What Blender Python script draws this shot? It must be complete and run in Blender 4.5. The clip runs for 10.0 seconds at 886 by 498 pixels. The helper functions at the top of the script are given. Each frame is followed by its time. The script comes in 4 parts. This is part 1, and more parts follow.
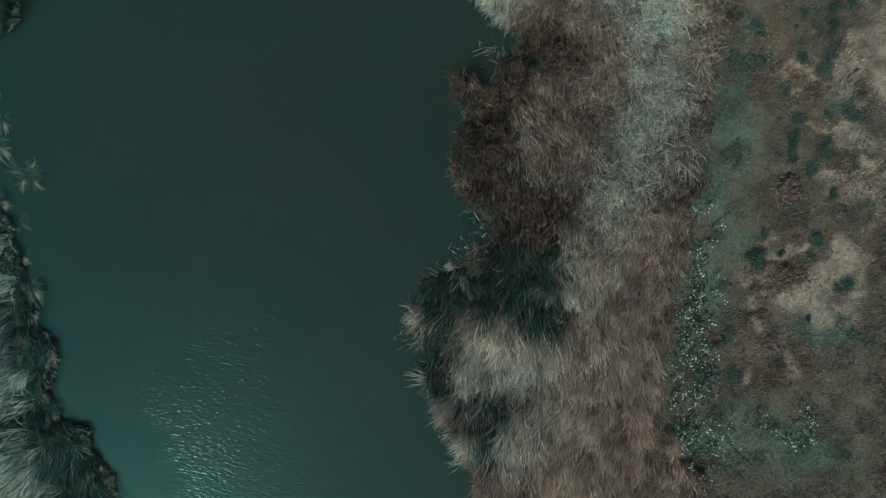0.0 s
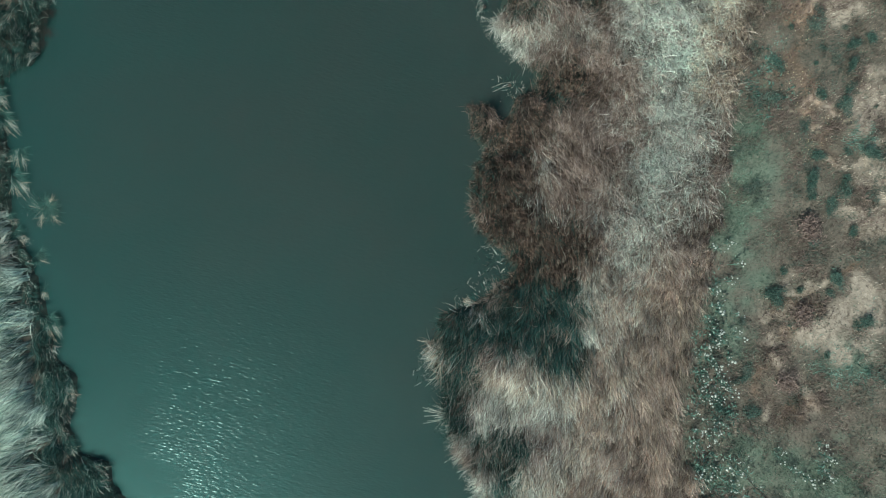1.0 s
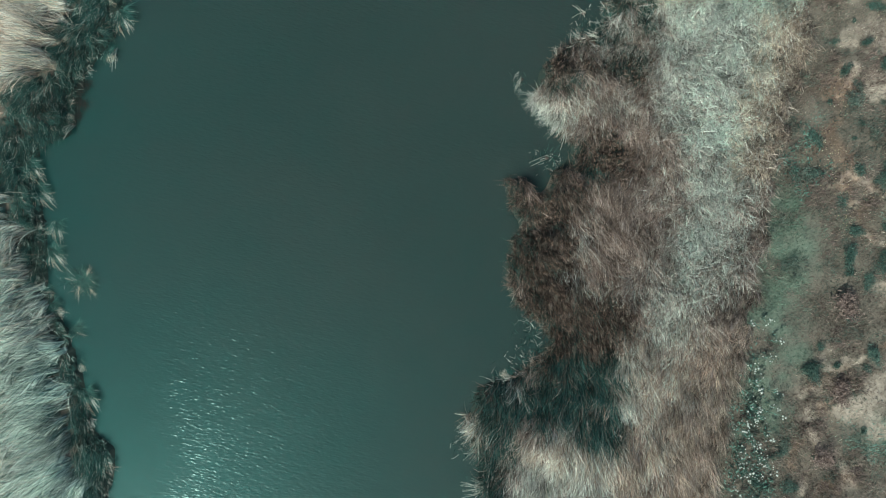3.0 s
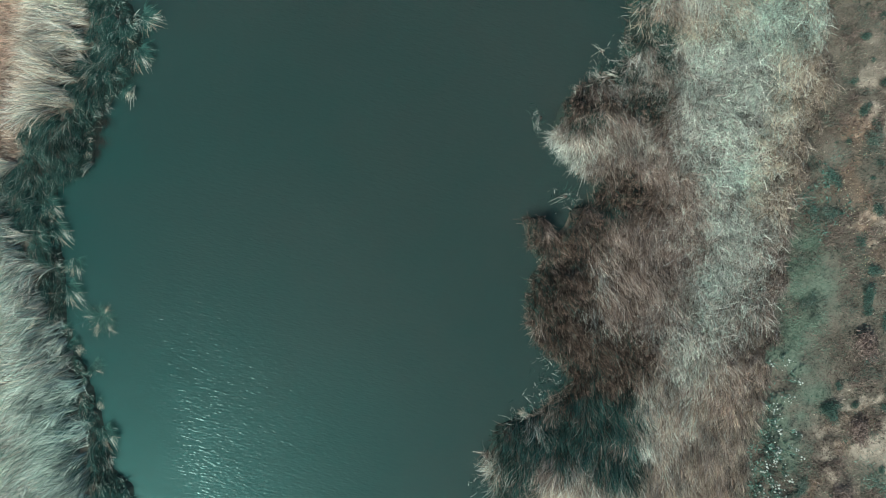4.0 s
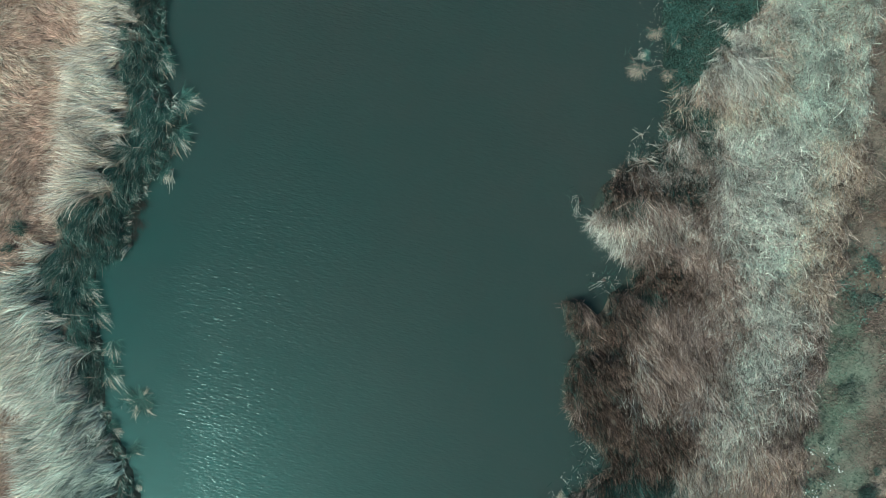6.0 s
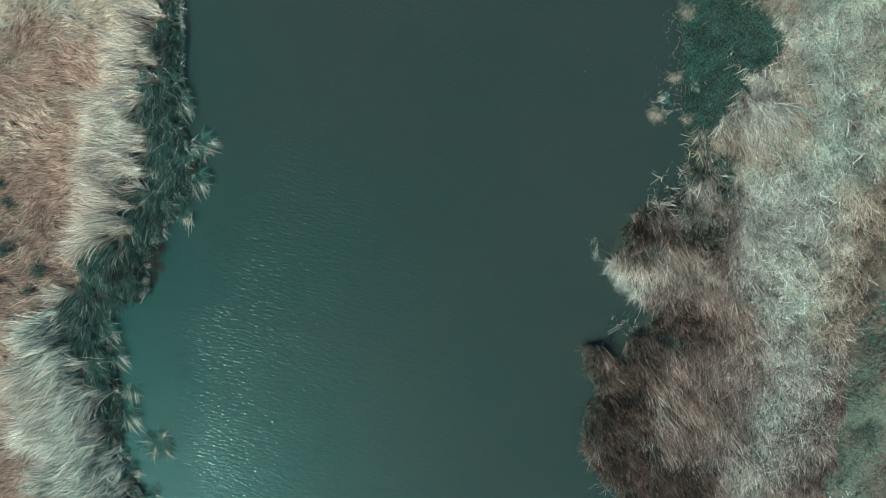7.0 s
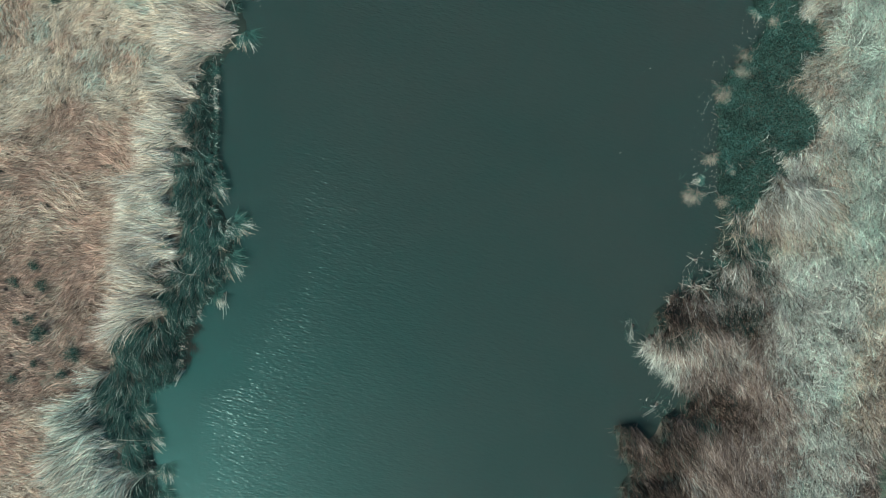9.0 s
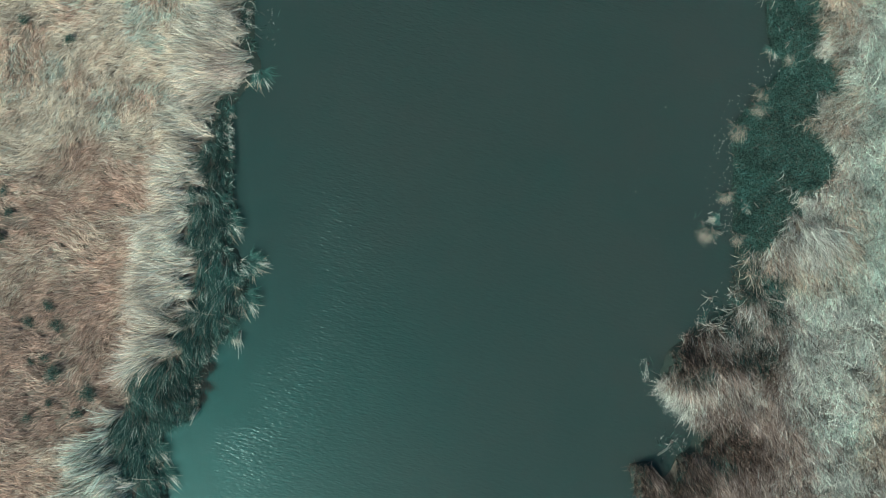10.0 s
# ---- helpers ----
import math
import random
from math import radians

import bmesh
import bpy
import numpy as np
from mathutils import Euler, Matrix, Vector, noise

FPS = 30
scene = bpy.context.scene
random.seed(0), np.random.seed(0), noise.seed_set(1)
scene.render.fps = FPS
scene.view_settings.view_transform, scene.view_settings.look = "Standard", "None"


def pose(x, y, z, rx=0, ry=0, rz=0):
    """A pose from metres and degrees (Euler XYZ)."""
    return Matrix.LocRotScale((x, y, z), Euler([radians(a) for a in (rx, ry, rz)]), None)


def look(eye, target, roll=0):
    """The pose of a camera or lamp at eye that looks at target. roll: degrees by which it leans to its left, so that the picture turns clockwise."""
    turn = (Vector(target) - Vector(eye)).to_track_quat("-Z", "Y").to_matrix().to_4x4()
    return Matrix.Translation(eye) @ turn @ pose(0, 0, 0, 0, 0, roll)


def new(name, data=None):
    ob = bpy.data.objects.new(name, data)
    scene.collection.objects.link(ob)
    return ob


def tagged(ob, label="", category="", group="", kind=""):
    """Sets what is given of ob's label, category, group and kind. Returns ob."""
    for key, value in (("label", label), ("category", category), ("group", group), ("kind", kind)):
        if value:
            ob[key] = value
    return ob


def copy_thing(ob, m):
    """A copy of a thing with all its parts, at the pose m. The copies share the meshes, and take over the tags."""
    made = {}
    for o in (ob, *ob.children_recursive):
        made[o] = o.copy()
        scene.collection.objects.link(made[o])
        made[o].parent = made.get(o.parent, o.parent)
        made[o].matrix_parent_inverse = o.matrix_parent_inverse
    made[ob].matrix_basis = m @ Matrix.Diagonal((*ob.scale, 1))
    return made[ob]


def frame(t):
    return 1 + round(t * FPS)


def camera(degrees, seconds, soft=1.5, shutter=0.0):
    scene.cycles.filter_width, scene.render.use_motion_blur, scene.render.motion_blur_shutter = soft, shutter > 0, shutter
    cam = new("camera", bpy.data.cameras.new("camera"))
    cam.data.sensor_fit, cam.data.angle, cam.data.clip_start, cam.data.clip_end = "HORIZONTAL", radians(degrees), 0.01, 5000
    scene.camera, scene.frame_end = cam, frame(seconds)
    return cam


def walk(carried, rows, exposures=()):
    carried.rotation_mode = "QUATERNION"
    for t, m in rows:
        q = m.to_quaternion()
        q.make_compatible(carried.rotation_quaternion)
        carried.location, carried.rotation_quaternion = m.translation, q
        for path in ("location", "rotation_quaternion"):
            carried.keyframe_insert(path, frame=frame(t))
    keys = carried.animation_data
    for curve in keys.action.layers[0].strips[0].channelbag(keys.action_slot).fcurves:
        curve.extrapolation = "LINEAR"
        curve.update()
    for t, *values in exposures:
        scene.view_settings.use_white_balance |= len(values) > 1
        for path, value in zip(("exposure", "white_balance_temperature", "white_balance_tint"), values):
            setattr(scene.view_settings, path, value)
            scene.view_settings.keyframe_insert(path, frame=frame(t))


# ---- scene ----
cam = camera(80.1, 10.0, soft=1.12)
METRES, EYE, TILT, LEAN, TURN = 18.0, 21.0, -89.3, 0.44, 0.0
ROWS = [
    (0.0, 0.0, 0.0, 0.0, 0.0, 0.0, 0.0),
    (0.5, -0.0204, 0.0007, 0.0398, 0.01, -0.06, -0.02),
    (1.0, -0.0414, 0.0007, 0.0793, -0.01, -0.09, -0.07),
    (1.5, -0.0618, 0.0006, 0.1208, -0.01, -0.19, -0.09),
    (2.0, -0.0835, 0.0001, 0.1619, -0.05, -0.25, -0.11),
    (2.5, -0.1048, 0.0005, 0.206, -0.08, -0.39, -0.11),
    (4.0, -0.1674, 0.0014, 0.3387, -0.13, -0.72, -0.17),
    (4.5, -0.1895, 0.0021, 0.386, -0.17, -0.83, -0.18),
    (5.0, -0.2126, 0.0032, 0.4338, -0.22, -0.92, -0.21),
    (5.5, -0.2345, 0.0039, 0.4827, -0.22, -1.04, -0.23),
    (7.0, -0.2996, 0.0061, 0.6298, -0.26, -1.29, -0.3),
    (7.5, -0.3214, 0.0074, 0.6788, -0.31, -1.43, -0.34),
    (8.0, -0.3426, 0.0088, 0.7264, -0.34, -1.54, -0.35),
    (8.5, -0.3617, 0.0104, 0.7731, -0.37, -1.64, -0.34),
    (9.0, -0.3796, 0.0124, 0.8194, -0.38, -1.76, -0.35),
    (9.5, -0.3976, 0.0143, 0.8646, -0.43, -1.85, -0.37),
    (10.0, -0.4156, 0.0163, 0.9087, -0.48, -1.97, -0.35),
]
walk(cam, [(t, pose(0, 0, EYE, TILT, LEAN, TURN) @ pose(METRES * x, METRES * y, METRES * z, 90 + pitch, roll, yaw)) for t, x, y, z, yaw, pitch, roll in ROWS],
     [(0.0, -0.88, 6250, -8), (0.4, -0.52, 6250, -8), (0.9, 0.06, 6250, -8), (1.2, 0.155, 6250, -8), (10.0, 0.155, 6250, -8)])

# ---- light ----
SUN_EL = radians(43)
SUN_FROM = Vector((-0.66 * math.cos(SUN_EL), -0.75 * math.cos(SUN_EL), math.sin(SUN_EL))).normalized()
sun = new("sun", bpy.data.lights.new("sun", "SUN"))
sun.data.energy, sun.data.angle, sun.data.color = 5.4, radians(0.6), (1.0, 0.95, 0.88)
sun.matrix_world = look(SUN_FROM * 60, (0, 0, 0))
world = bpy.data.worlds.new("sky")
scene.world = world
world.use_nodes = True
wn = world.node_tree
sky = wn.nodes.new("ShaderNodeTexSky")
sky.sky_type, sky.sun_disc = "NISHITA", False
sky.sun_elevation, sky.sun_rotation = SUN_EL, math.atan2(SUN_FROM.x, SUN_FROM.y)
sky.air_density, sky.dust_density = 1.0, 1.5
wn.links.new(sky.outputs[0], wn.nodes["Background"].inputs[0])
wn.nodes["Background"].inputs[1].default_value = 0.10


# ---- materials ----
def nodes_of(name):
    m = bpy.data.materials.new(name)
    m.use_nodes = True
    t = m.node_tree
    return m, t, t.nodes["Principled BSDF"], t.nodes["Material Output"]


def ramp(t, fac, stops):
    r = t.nodes.new("ShaderNodeValToRGB")
    e = r.color_ramp.elements
    e[0].position, e[0].color = stops[0][0], (*stops[0][1], 1)
    e[1].position, e[1].color = stops[-1][0], (*stops[-1][1], 1)
    for p, c in stops[1:-1]:
        k = e.new(p)
        k.color = (*c, 1)
    t.links.new(fac, r.inputs[0])
    return r.outputs[0]


def noise_tex(t, scale, detail=4, rough=0.55, stretch=None, turn=0.0):
    co = t.nodes.new("ShaderNodeTexCoord").outputs["Object"]
    if stretch:
        mp = t.nodes.new("ShaderNodeMapping")
        mp.vector_type = "TEXTURE"
        mp.inputs["Scale"].default_value = [1.0 / v for v in stretch]
        mp.inputs["Rotation"].default_value = (0, 0, radians(turn))
        t.links.new(co, mp.inputs[0])
        co = mp.outputs[0]
    n = t.nodes.new("ShaderNodeTexNoise")
    n.inputs["Scale"].default_value, n.inputs["Detail"].default_value, n.inputs["Roughness"].default_value = scale, detail, rough
    t.links.new(co, n.inputs["Vector"])
    return n.outputs["Fac"]


def mix(t, fac, a, b, how="MIX"):
    n = t.nodes.new("ShaderNodeMix")
    n.data_type, n.blend_type = "RGBA", how
    for key, value in ((0, fac), (6, a), (7, b)):
        if hasattr(value, "links"):
            t.links.new(value, n.inputs[key])
        elif key == 0:
            n.inputs[key].default_value = value
        else:
            n.inputs[key].default_value = (*value, 1)
    return n.outputs[2]


def math_node(t, op, a, b=0.5):
    n = t.nodes.new("ShaderNodeMath")
    n.operation = op
    for i, v in enumerate((a, b)):
        if hasattr(v, "links"):
            t.links.new(v, n.inputs[i])
        else:
            n.inputs[i].default_value = v
    return n.outputs[0]


def leaf_material(name, colours, rough=0.6, through_light=0.27, blotch=0.35):
    """Thin leaves and stems: each its own tone, with slow drifts of tone over the stand and streaks along."""
    m, t, p, out = nodes_of(name)
    pick = t.nodes.new("ShaderNodeNewGeometry").outputs["Random Per Island"]
    k = len(colours) - 1
    col = ramp(t, pick, [(i / k, c) for i, c in enumerate(colours)])
    drift = ramp(t, noise_tex(t, 0.55, 3), [(0.3, (0.62, 0.62, 0.62)), (0.7, (1.18, 1.18, 1.18))])
    col = mix(t, blotch, col, mix(t, 1.0, col, drift, "MULTIPLY"))
    lock = t.nodes.new("ShaderNodeAttribute")
    lock.attribute_name = "lock"
    tone = t.nodes.new("ShaderNodeCombineColor")
    for k in range(3):
        t.links.new(math_node(t, "ADD", lock.outputs["Fac"], 1.0), tone.inputs[k])
    col = mix(t, 1.0, col, tone.outputs[0], "MULTIPLY")
    fine = ramp(t, noise_tex(t, 28, 2), [(0.3, (0.75, 0.75, 0.75)), (0.7, (1.12, 1.12, 1.12))])
    col = mix(t, 0.6, col, mix(t, 1.0, col, fine, "MULTIPLY"))
    t.links.new(col, p.inputs["Base Color"])
    p.inputs["Roughness"].default_value = rough
    p.inputs["Specular IOR Level"].default_value = 0.3
    tr = t.nodes.new("ShaderNodeBsdfTranslucent")
    t.links.new(col, tr.inputs[0])
    ms = t.nodes.new("ShaderNodeMixShader")
    ms.inputs[0].default_value = through_light
    t.links.new(p.outputs[0], ms.inputs[1])
    t.links.new(tr.outputs[0], ms.inputs[2])
    t.links.new(ms.outputs[0], out.inputs[0])
    return m


PALE = leaf_material("bleached_reed", [(0.25, 0.25, 0.225), (0.52, 0.53, 0.475), (0.71, 0.72, 0.65), (0.89, 0.895, 0.83)], 0.42)
# bleached reed with the sky's pale green sheen painted into its colour
SAGE = leaf_material("sage_sheen_reed", [(0.20, 0.27, 0.237), (0.45, 0.56, 0.49), (0.655, 0.765, 0.675), (0.81, 0.895, 0.81)], 0.42)
CREAM = leaf_material("cream_grass", [(0.36, 0.28, 0.21), (0.69, 0.59, 0.47), (0.86, 0.76, 0.62), (0.93, 0.86, 0.73)])
LIGHT_TAN = leaf_material("light_tan_grass", [(0.28, 0.215, 0.16), (0.54, 0.44, 0.34), (0.70, 0.60, 0.475), (0.80, 0.72, 0.59)])
PINK = leaf_material("pinkish_grass", [(0.27, 0.17, 0.13), (0.53, 0.355, 0.275), (0.69, 0.50, 0.40), (0.80, 0.62, 0.51)])
UNDER = leaf_material("under_dark", [(0.045, 0.036, 0.03), (0.085, 0.066, 0.055), (0.13, 0.10, 0.085)])
TEAL_BUSH = leaf_material("teal_bush_leaf", [(0.022, 0.042, 0.036), (0.036, 0.072, 0.060), (0.056, 0.105, 0.087), (0.105, 0.15, 0.125)])
CRESS_LEAF = leaf_material("cress_leaf", [(0.017, 0.047, 0.040), (0.025, 0.066, 0.055), (0.037, 0.085, 0.070), (0.065, 0.12, 0.10)])
TAN = leaf_material("tan_reed", [(0.20, 0.15, 0.126), (0.40, 0.315, 0.272), (0.55, 0.455, 0.40), (0.67, 0.59, 0.53)])
BROWN = leaf_material("brown_reed", [(0.085, 0.061, 0.050), (0.205, 0.145, 0.118), (0.315, 0.227, 0.186), (0.455, 0.36, 0.302)])
DARK = leaf_material("dark_rush", [(0.034, 0.028, 0.023), (0.088, 0.066, 0.054), (0.155, 0.114, 0.094), (0.28, 0.217, 0.18)])
GREEN = leaf_material("teal_sedge", [(0.016, 0.048, 0.042), (0.031, 0.090, 0.079), (0.050, 0.126, 0.110), (0.095, 0.172, 0.150)], 0.9)
SEDGE = leaf_material("green_sedge", [(0.016, 0.045, 0.039), (0.034, 0.086, 0.074), (0.058, 0.126, 0.108), (0.125, 0.19, 0.165)], 0.85)
LEAF = leaf_material("herb_leaf", [(0.04, 0.095, 0.08), (0.07, 0.145, 0.12), (0.105, 0.19, 0.155), (0.16, 0.24, 0.20)])
BUSH = leaf_material("bush_leaf", [(0.04, 0.065, 0.055), (0.06, 0.095, 0.08), (0.09, 0.125, 0.105), (0.16, 0.165, 0.14)])
HEAD = leaf_material("rush_head", [(0.12, 0.076, 0.058), (0.21, 0.135, 0.104), (0.34, 0.23, 0.185)], 0.85, 0.05)
TURF = leaf_material("short_turf", [(0.085, 0.085, 0.07), (0.135, 0.117, 0.097), (0.20, 0.158, 0.133), (0.28, 0.225, 0.19)])
LUSH = leaf_material("lush_green_leaf", [(0.05, 0.13, 0.11), (0.09, 0.20, 0.165), (0.15, 0.27, 0.225), (0.27, 0.37, 0.31)])
TURF_GREEN = leaf_material("green_turf", [(0.057, 0.114, 0.087), (0.092, 0.155, 0.117), (0.133, 0.195, 0.147), (0.20, 0.235, 0.184)])
STRAW = leaf_material("dry_straw", [(0.24, 0.197, 0.16), (0.37, 0.31, 0.255), (0.48, 0.41, 0.34), (0.57, 0.505, 0.43)])
PETAL = leaf_material("white_petal", [(0.38, 0.42, 0.39), (0.53, 0.57, 0.53), (0.69, 0.72, 0.68)], 0.7, 0.25, 0.1)
YELLOW = leaf_material("yellow_petal", [(0.50, 0.41, 0.25), (0.58, 0.51, 0.34), (0.64, 0.60, 0.46)], 0.7, 0.2, 0.1)
HEATH = leaf_material("brown_heath", [(0.075, 0.052, 0.047), (0.13, 0.094, 0.084), (0.19, 0.14, 0.125), (0.28, 0.215, 0.19)])
STALK = leaf_material("pale_stalk", [(0.50, 0.50, 0.42), (0.62, 0.62, 0.53), (0.70, 0.70, 0.62)], 0.5, 0.05)


def ground_material():
    m, t, p, out = nodes_of("bank_soil")
    at = t.nodes.new("ShaderNodeAttribute")
    at.attribute_name = "dry"
    lawn = t.nodes.new("ShaderNodeAttribute")
    lawn.attribute_name = "lawn"
    base = ramp(t, noise_tex(t, 1.1, 8, 0.65), [(0.3, (0.05, 0.05, 0.042)), (0.5, (0.10, 0.092, 0.077)), (0.72, (0.16, 0.135, 0.115))])
    litter = ramp(t, noise_tex(t, 14, 6, 0.7), [(0.35, (0.05, 0.045, 0.038)), (0.65, (0.22, 0.185, 0.15))])
    base = mix(t, 0.45, base, litter)
    turf = ramp(t, noise_tex(t, 7, 8, 0.7), [(0.3, (0.075, 0.10, 0.08)), (0.7, (0.165, 0.195, 0.152))])
    sand = ramp(t, noise_tex(t, 5, 9, 0.72), [(0.3, (0.17, 0.14, 0.115)), (0.5, (0.30, 0.255, 0.21)), (0.7, (0.43, 0.37, 0.312))])
    ragged = math_node(t, "ADD", at.outputs["Fac"], math_node(t, "MULTIPLY", math_node(t, "SUBTRACT", noise_tex(t, 3.2, 7, 0.7), 0.5), 1.3))
    edge = ramp(t, ragged, [(0.1, (0, 0, 0)), (1.0, (1, 1, 1))])
    col = mix(t, lawn.outputs["Fac"], base, turf)
    col = mix(t, edge, col, sand)
    red = t.nodes.new("ShaderNodeAttribute")
    red.attribute_name = "russet"
    col = mix(t, red.outputs["Fac"], col, mix(t, 1.0, col, (1.3, 1.07, 0.97), "MULTIPLY"))
    mud = t.nodes.new("ShaderNodeAttribute")
    mud.attribute_name = "mud"
    col = mix(t, mud.outputs["Fac"], col, (0.022, 0.036, 0.031))
    t.links.new(col, p.inputs["Base Color"])
    p.inputs["Roughness"].default_value = 0.95
    p.inputs["Specular IOR Level"].default_value = 0.15
    b = t.nodes.new("ShaderNodeBump")
    b.inputs["Strength"].default_value, b.inputs["Distance"].default_value = 0.45, 0.03
    t.links.new(noise_tex(t, 11, 8, 0.7), b.inputs["Height"])
    t.links.new(b.outputs[0], p.inputs["Normal"])
    return m


def water_material():
    """Turbid water: a broad sheen, and fine ripples that sparkle."""
    m, t, p, out = nodes_of("river_water")
    col = ramp(t, noise_tex(t, 0.12, 3), [(0.35, (0.026, 0.043, 0.040)), (0.65, (0.032, 0.044, 0.041))])
    calm = t.nodes.new("ShaderNodeAttribute")
    calm.attribute_name = "ruffle"
    # teal sheen along the left shore, painted into the water colour, weaker northwards
    sheen_tint = t.nodes.new("ShaderNodeAttribute")
    sheen_tint.attribute_name = "shore_sheen"
    col = mix(t, sheen_tint.outputs["Fac"], col, (0.005, 0.055, 0.051))
    gust = ramp(t, noise_tex(t, 0.35, 3, 0.5, (0.5, 1.4, 1), -15), [(0.25, (0.8, 0.8, 0.8)), (0.7, (1, 1, 1))])
    big = noise_tex(t, 1.0, 1, 0.4, (2.3, 8.0, 1), -17)
    small = noise_tex(t, 1.0, 1, 0.5, (8.0, 20.0, 1), -8)
    middle = noise_tex(t, 1.0, 0, 0.5, (4.5, 14.0, 1), -10)
    h = math_node(t, "ADD", math_node(t, "MULTIPLY", big, 0.021), math_node(t, "MULTIPLY", small, 0.0112))
    h = math_node(t, "ADD", h, math_node(t, "MULTIPLY", middle, 0.0178))
    h = math_node(t, "MULTIPLY", h, math_node(t, "MULTIPLY", calm.outputs["Fac"], gust))
    b = t.nodes.new("ShaderNodeBump")
    b.inputs["Strength"].default_value, b.inputs["Distance"].default_value = 1.0, 1.0
    t.links.new(h, b.inputs["Height"])
    fine = t.nodes.new("ShaderNodeBsdfPrincipled")
    for q, rough in ((p, 0.52), (fine, 0.19)):
        t.links.new(col, q.inputs["Base Color"])
        q.inputs["Roughness"].default_value, q.inputs["IOR"].default_value = rough, 1.333
        q.inputs["Subsurface Weight"].default_value, q.inputs["Subsurface Scale"].default_value = 1.0, 1.0
        q.inputs["Subsurface Radius"].default_value = (0.15, 0.35, 0.35)
    p.inputs["Specular Tint"].default_value = (0.14, 0.69, 0.69, 1)
    fine.inputs["Specular Tint"].default_value = (0.6, 1.0, 0.98, 1)
    t.links.new(b.outputs[0], fine.inputs["Normal"])
    swell = t.nodes.new("ShaderNodeBump")
    swell.inputs["Strength"].default_value, swell.inputs["Distance"].default_value = 1.0, 0.26
    t.links.new(h, swell.inputs["Height"])
    t.links.new(swell.outputs[0], p.inputs["Normal"])
    ms = t.nodes.new("ShaderNodeMixShader")
    ms.inputs[0].default_value = 0.155
    t.links.new(p.outputs[0], ms.inputs[1])
    t.links.new(fine.outputs[0], ms.inputs[2])
    t.links.new(ms.outputs[0], out.inputs[0])
    return m


# near-black that paints shade inside tussocks and the shadow by the cut bank
TUFT_SHADE = leaf_material("tuft_shade", [(0.014, 0.019, 0.017), (0.024, 0.030, 0.026), (0.036, 0.038, 0.034)], 0.95, 0.0)
SOIL, WATER = ground_material(), water_material()

# ---- plan: edges as (y, x) ----
RIGHT_SHORE = [(-8.5, 0.96), (-7.79, 0.62), (-7.01, 0.28), (-6.23, -0.39), (-4.78, -1.0), (-4.0, -0.8), (-3.1, -1.3), (-1.98, -1.25), (-0.97, -1.0),
               (-0.29, 0.7), (0.27, 1.52), (0.95, 1.86), (1.62, 1.41), (2.63, 0.28), (3.87, 0.1), (4.89, 0.35), (5.46, 0.73), (6.25, 0.3), (7.3, 0.1),
               (7.55, 1.3), (7.85, 2.4), (8.6, 2.8), (9.1, 2.3), (9.85, 1.6), (11.04, 1.3), (11.94, 1.63), (12.46, 2.3)]
RIGHT_SHORE += [(13.07, 3.42), (13.86, 4.21), (14.42, 3.95), (15.21, 4.31), (16.34, 4.15), (17.56, 4.15), (18.12, 4.0), (19.13, 4.15), (20.13, 4.0),
                (21.02, 4.2), (22.03, 5.0), (22.81, 5.8), (23.41, 6.0), (23.8, 5.45), (25.79, 5.25)]
REED_EDGE = [(-8.33, 9.51), (-6.97, 8.75), (-4.78, 8.21), (-2.58, 8.55), (-0.81, 8.99), (1.18, 9.55), (2.73, 9.83), (4.94, 10.23), (7.15, 10.6),
             (9.82, 11.2), (12.02, 11.74), (14.24, 11.95), (16.45, 12.27)]
LEFT_SHORE = [(-9.66, -13.07), (-8.72, -13.19), (-7.61, -14.11), (-6.82, -14.23), (-6.49, -15.36), (-5.36, -15.83), (-4.24, -15.5), (-3.45, -15.5),
              (-2.77, -16.31), (-1.53, -16.5), (-0.17, -17.01), (1.2, -17.4), (3.0, -18.2), (5.0, -18.3), (6.79, -18.55), (7.92, -18.72), (8.5, -18.6), (8.85, -18.1), (9.0, -17.5)]
LEFT_SHORE += [(9.5, -17.15), (10.19, -17.2), (11.1, -17.0), (12.23, -16.23), (13.36, -15.32), (14.95, -15.15), (16.09, -15.87), (16.52, -15.55), (17.89, -15.75),
               (20.12, -15.74), (21.45, -15.85), (22.35, -15.18), (23.01, -14.73), (24.34, -14.95), (25.66, -14.95)]
FRINGE = [(-9.0, -15.3), (-6.5, -16.6), (-4.5, -16.6), (-2.6, -17.0), (-0.3, -17.5), (1.5, -17.95), (3.3, -18.65), (5.1, -18.95), (6.5, -19.65), (7.8, -20.2), (8.6, -20.7),
          (8.98, -20.9), (9.45, -20.2), (9.7, -19.7), (10.1, -20.1), (10.96, -19.63), (11.68, -17.95), (12.8, -17.6), (14.17, -17.3), (16.39, -17.3), (18.3, -17.07), (19.84, -16.73),
          (21.16, -16.2), (22.1, -15.4), (22.6, -15.0), (23.35, -14.85), (25.52, -15.0)]
BELT = [(-9.0, -19.5), (-3.0, -20.3), (3.14, -20.6), (4.89, -21.3), (6.65, -21.7), (8.4, -21.3), (9.0, -20.8), (9.72, -20.0), (10.3, -19.4), (11.46, -19.1), (13.21, -18.75),
        (14.94, -18.7), (16.73, -18.6), (17.11, -18.4), (19.4, -17.9), (21.03, -17.7), (22.74, -17.24), (25.29, -17.02)]



def edge(table, y):
    a = np.array(table)
    return np.interp(y, a[:, 0], a[:, 1])


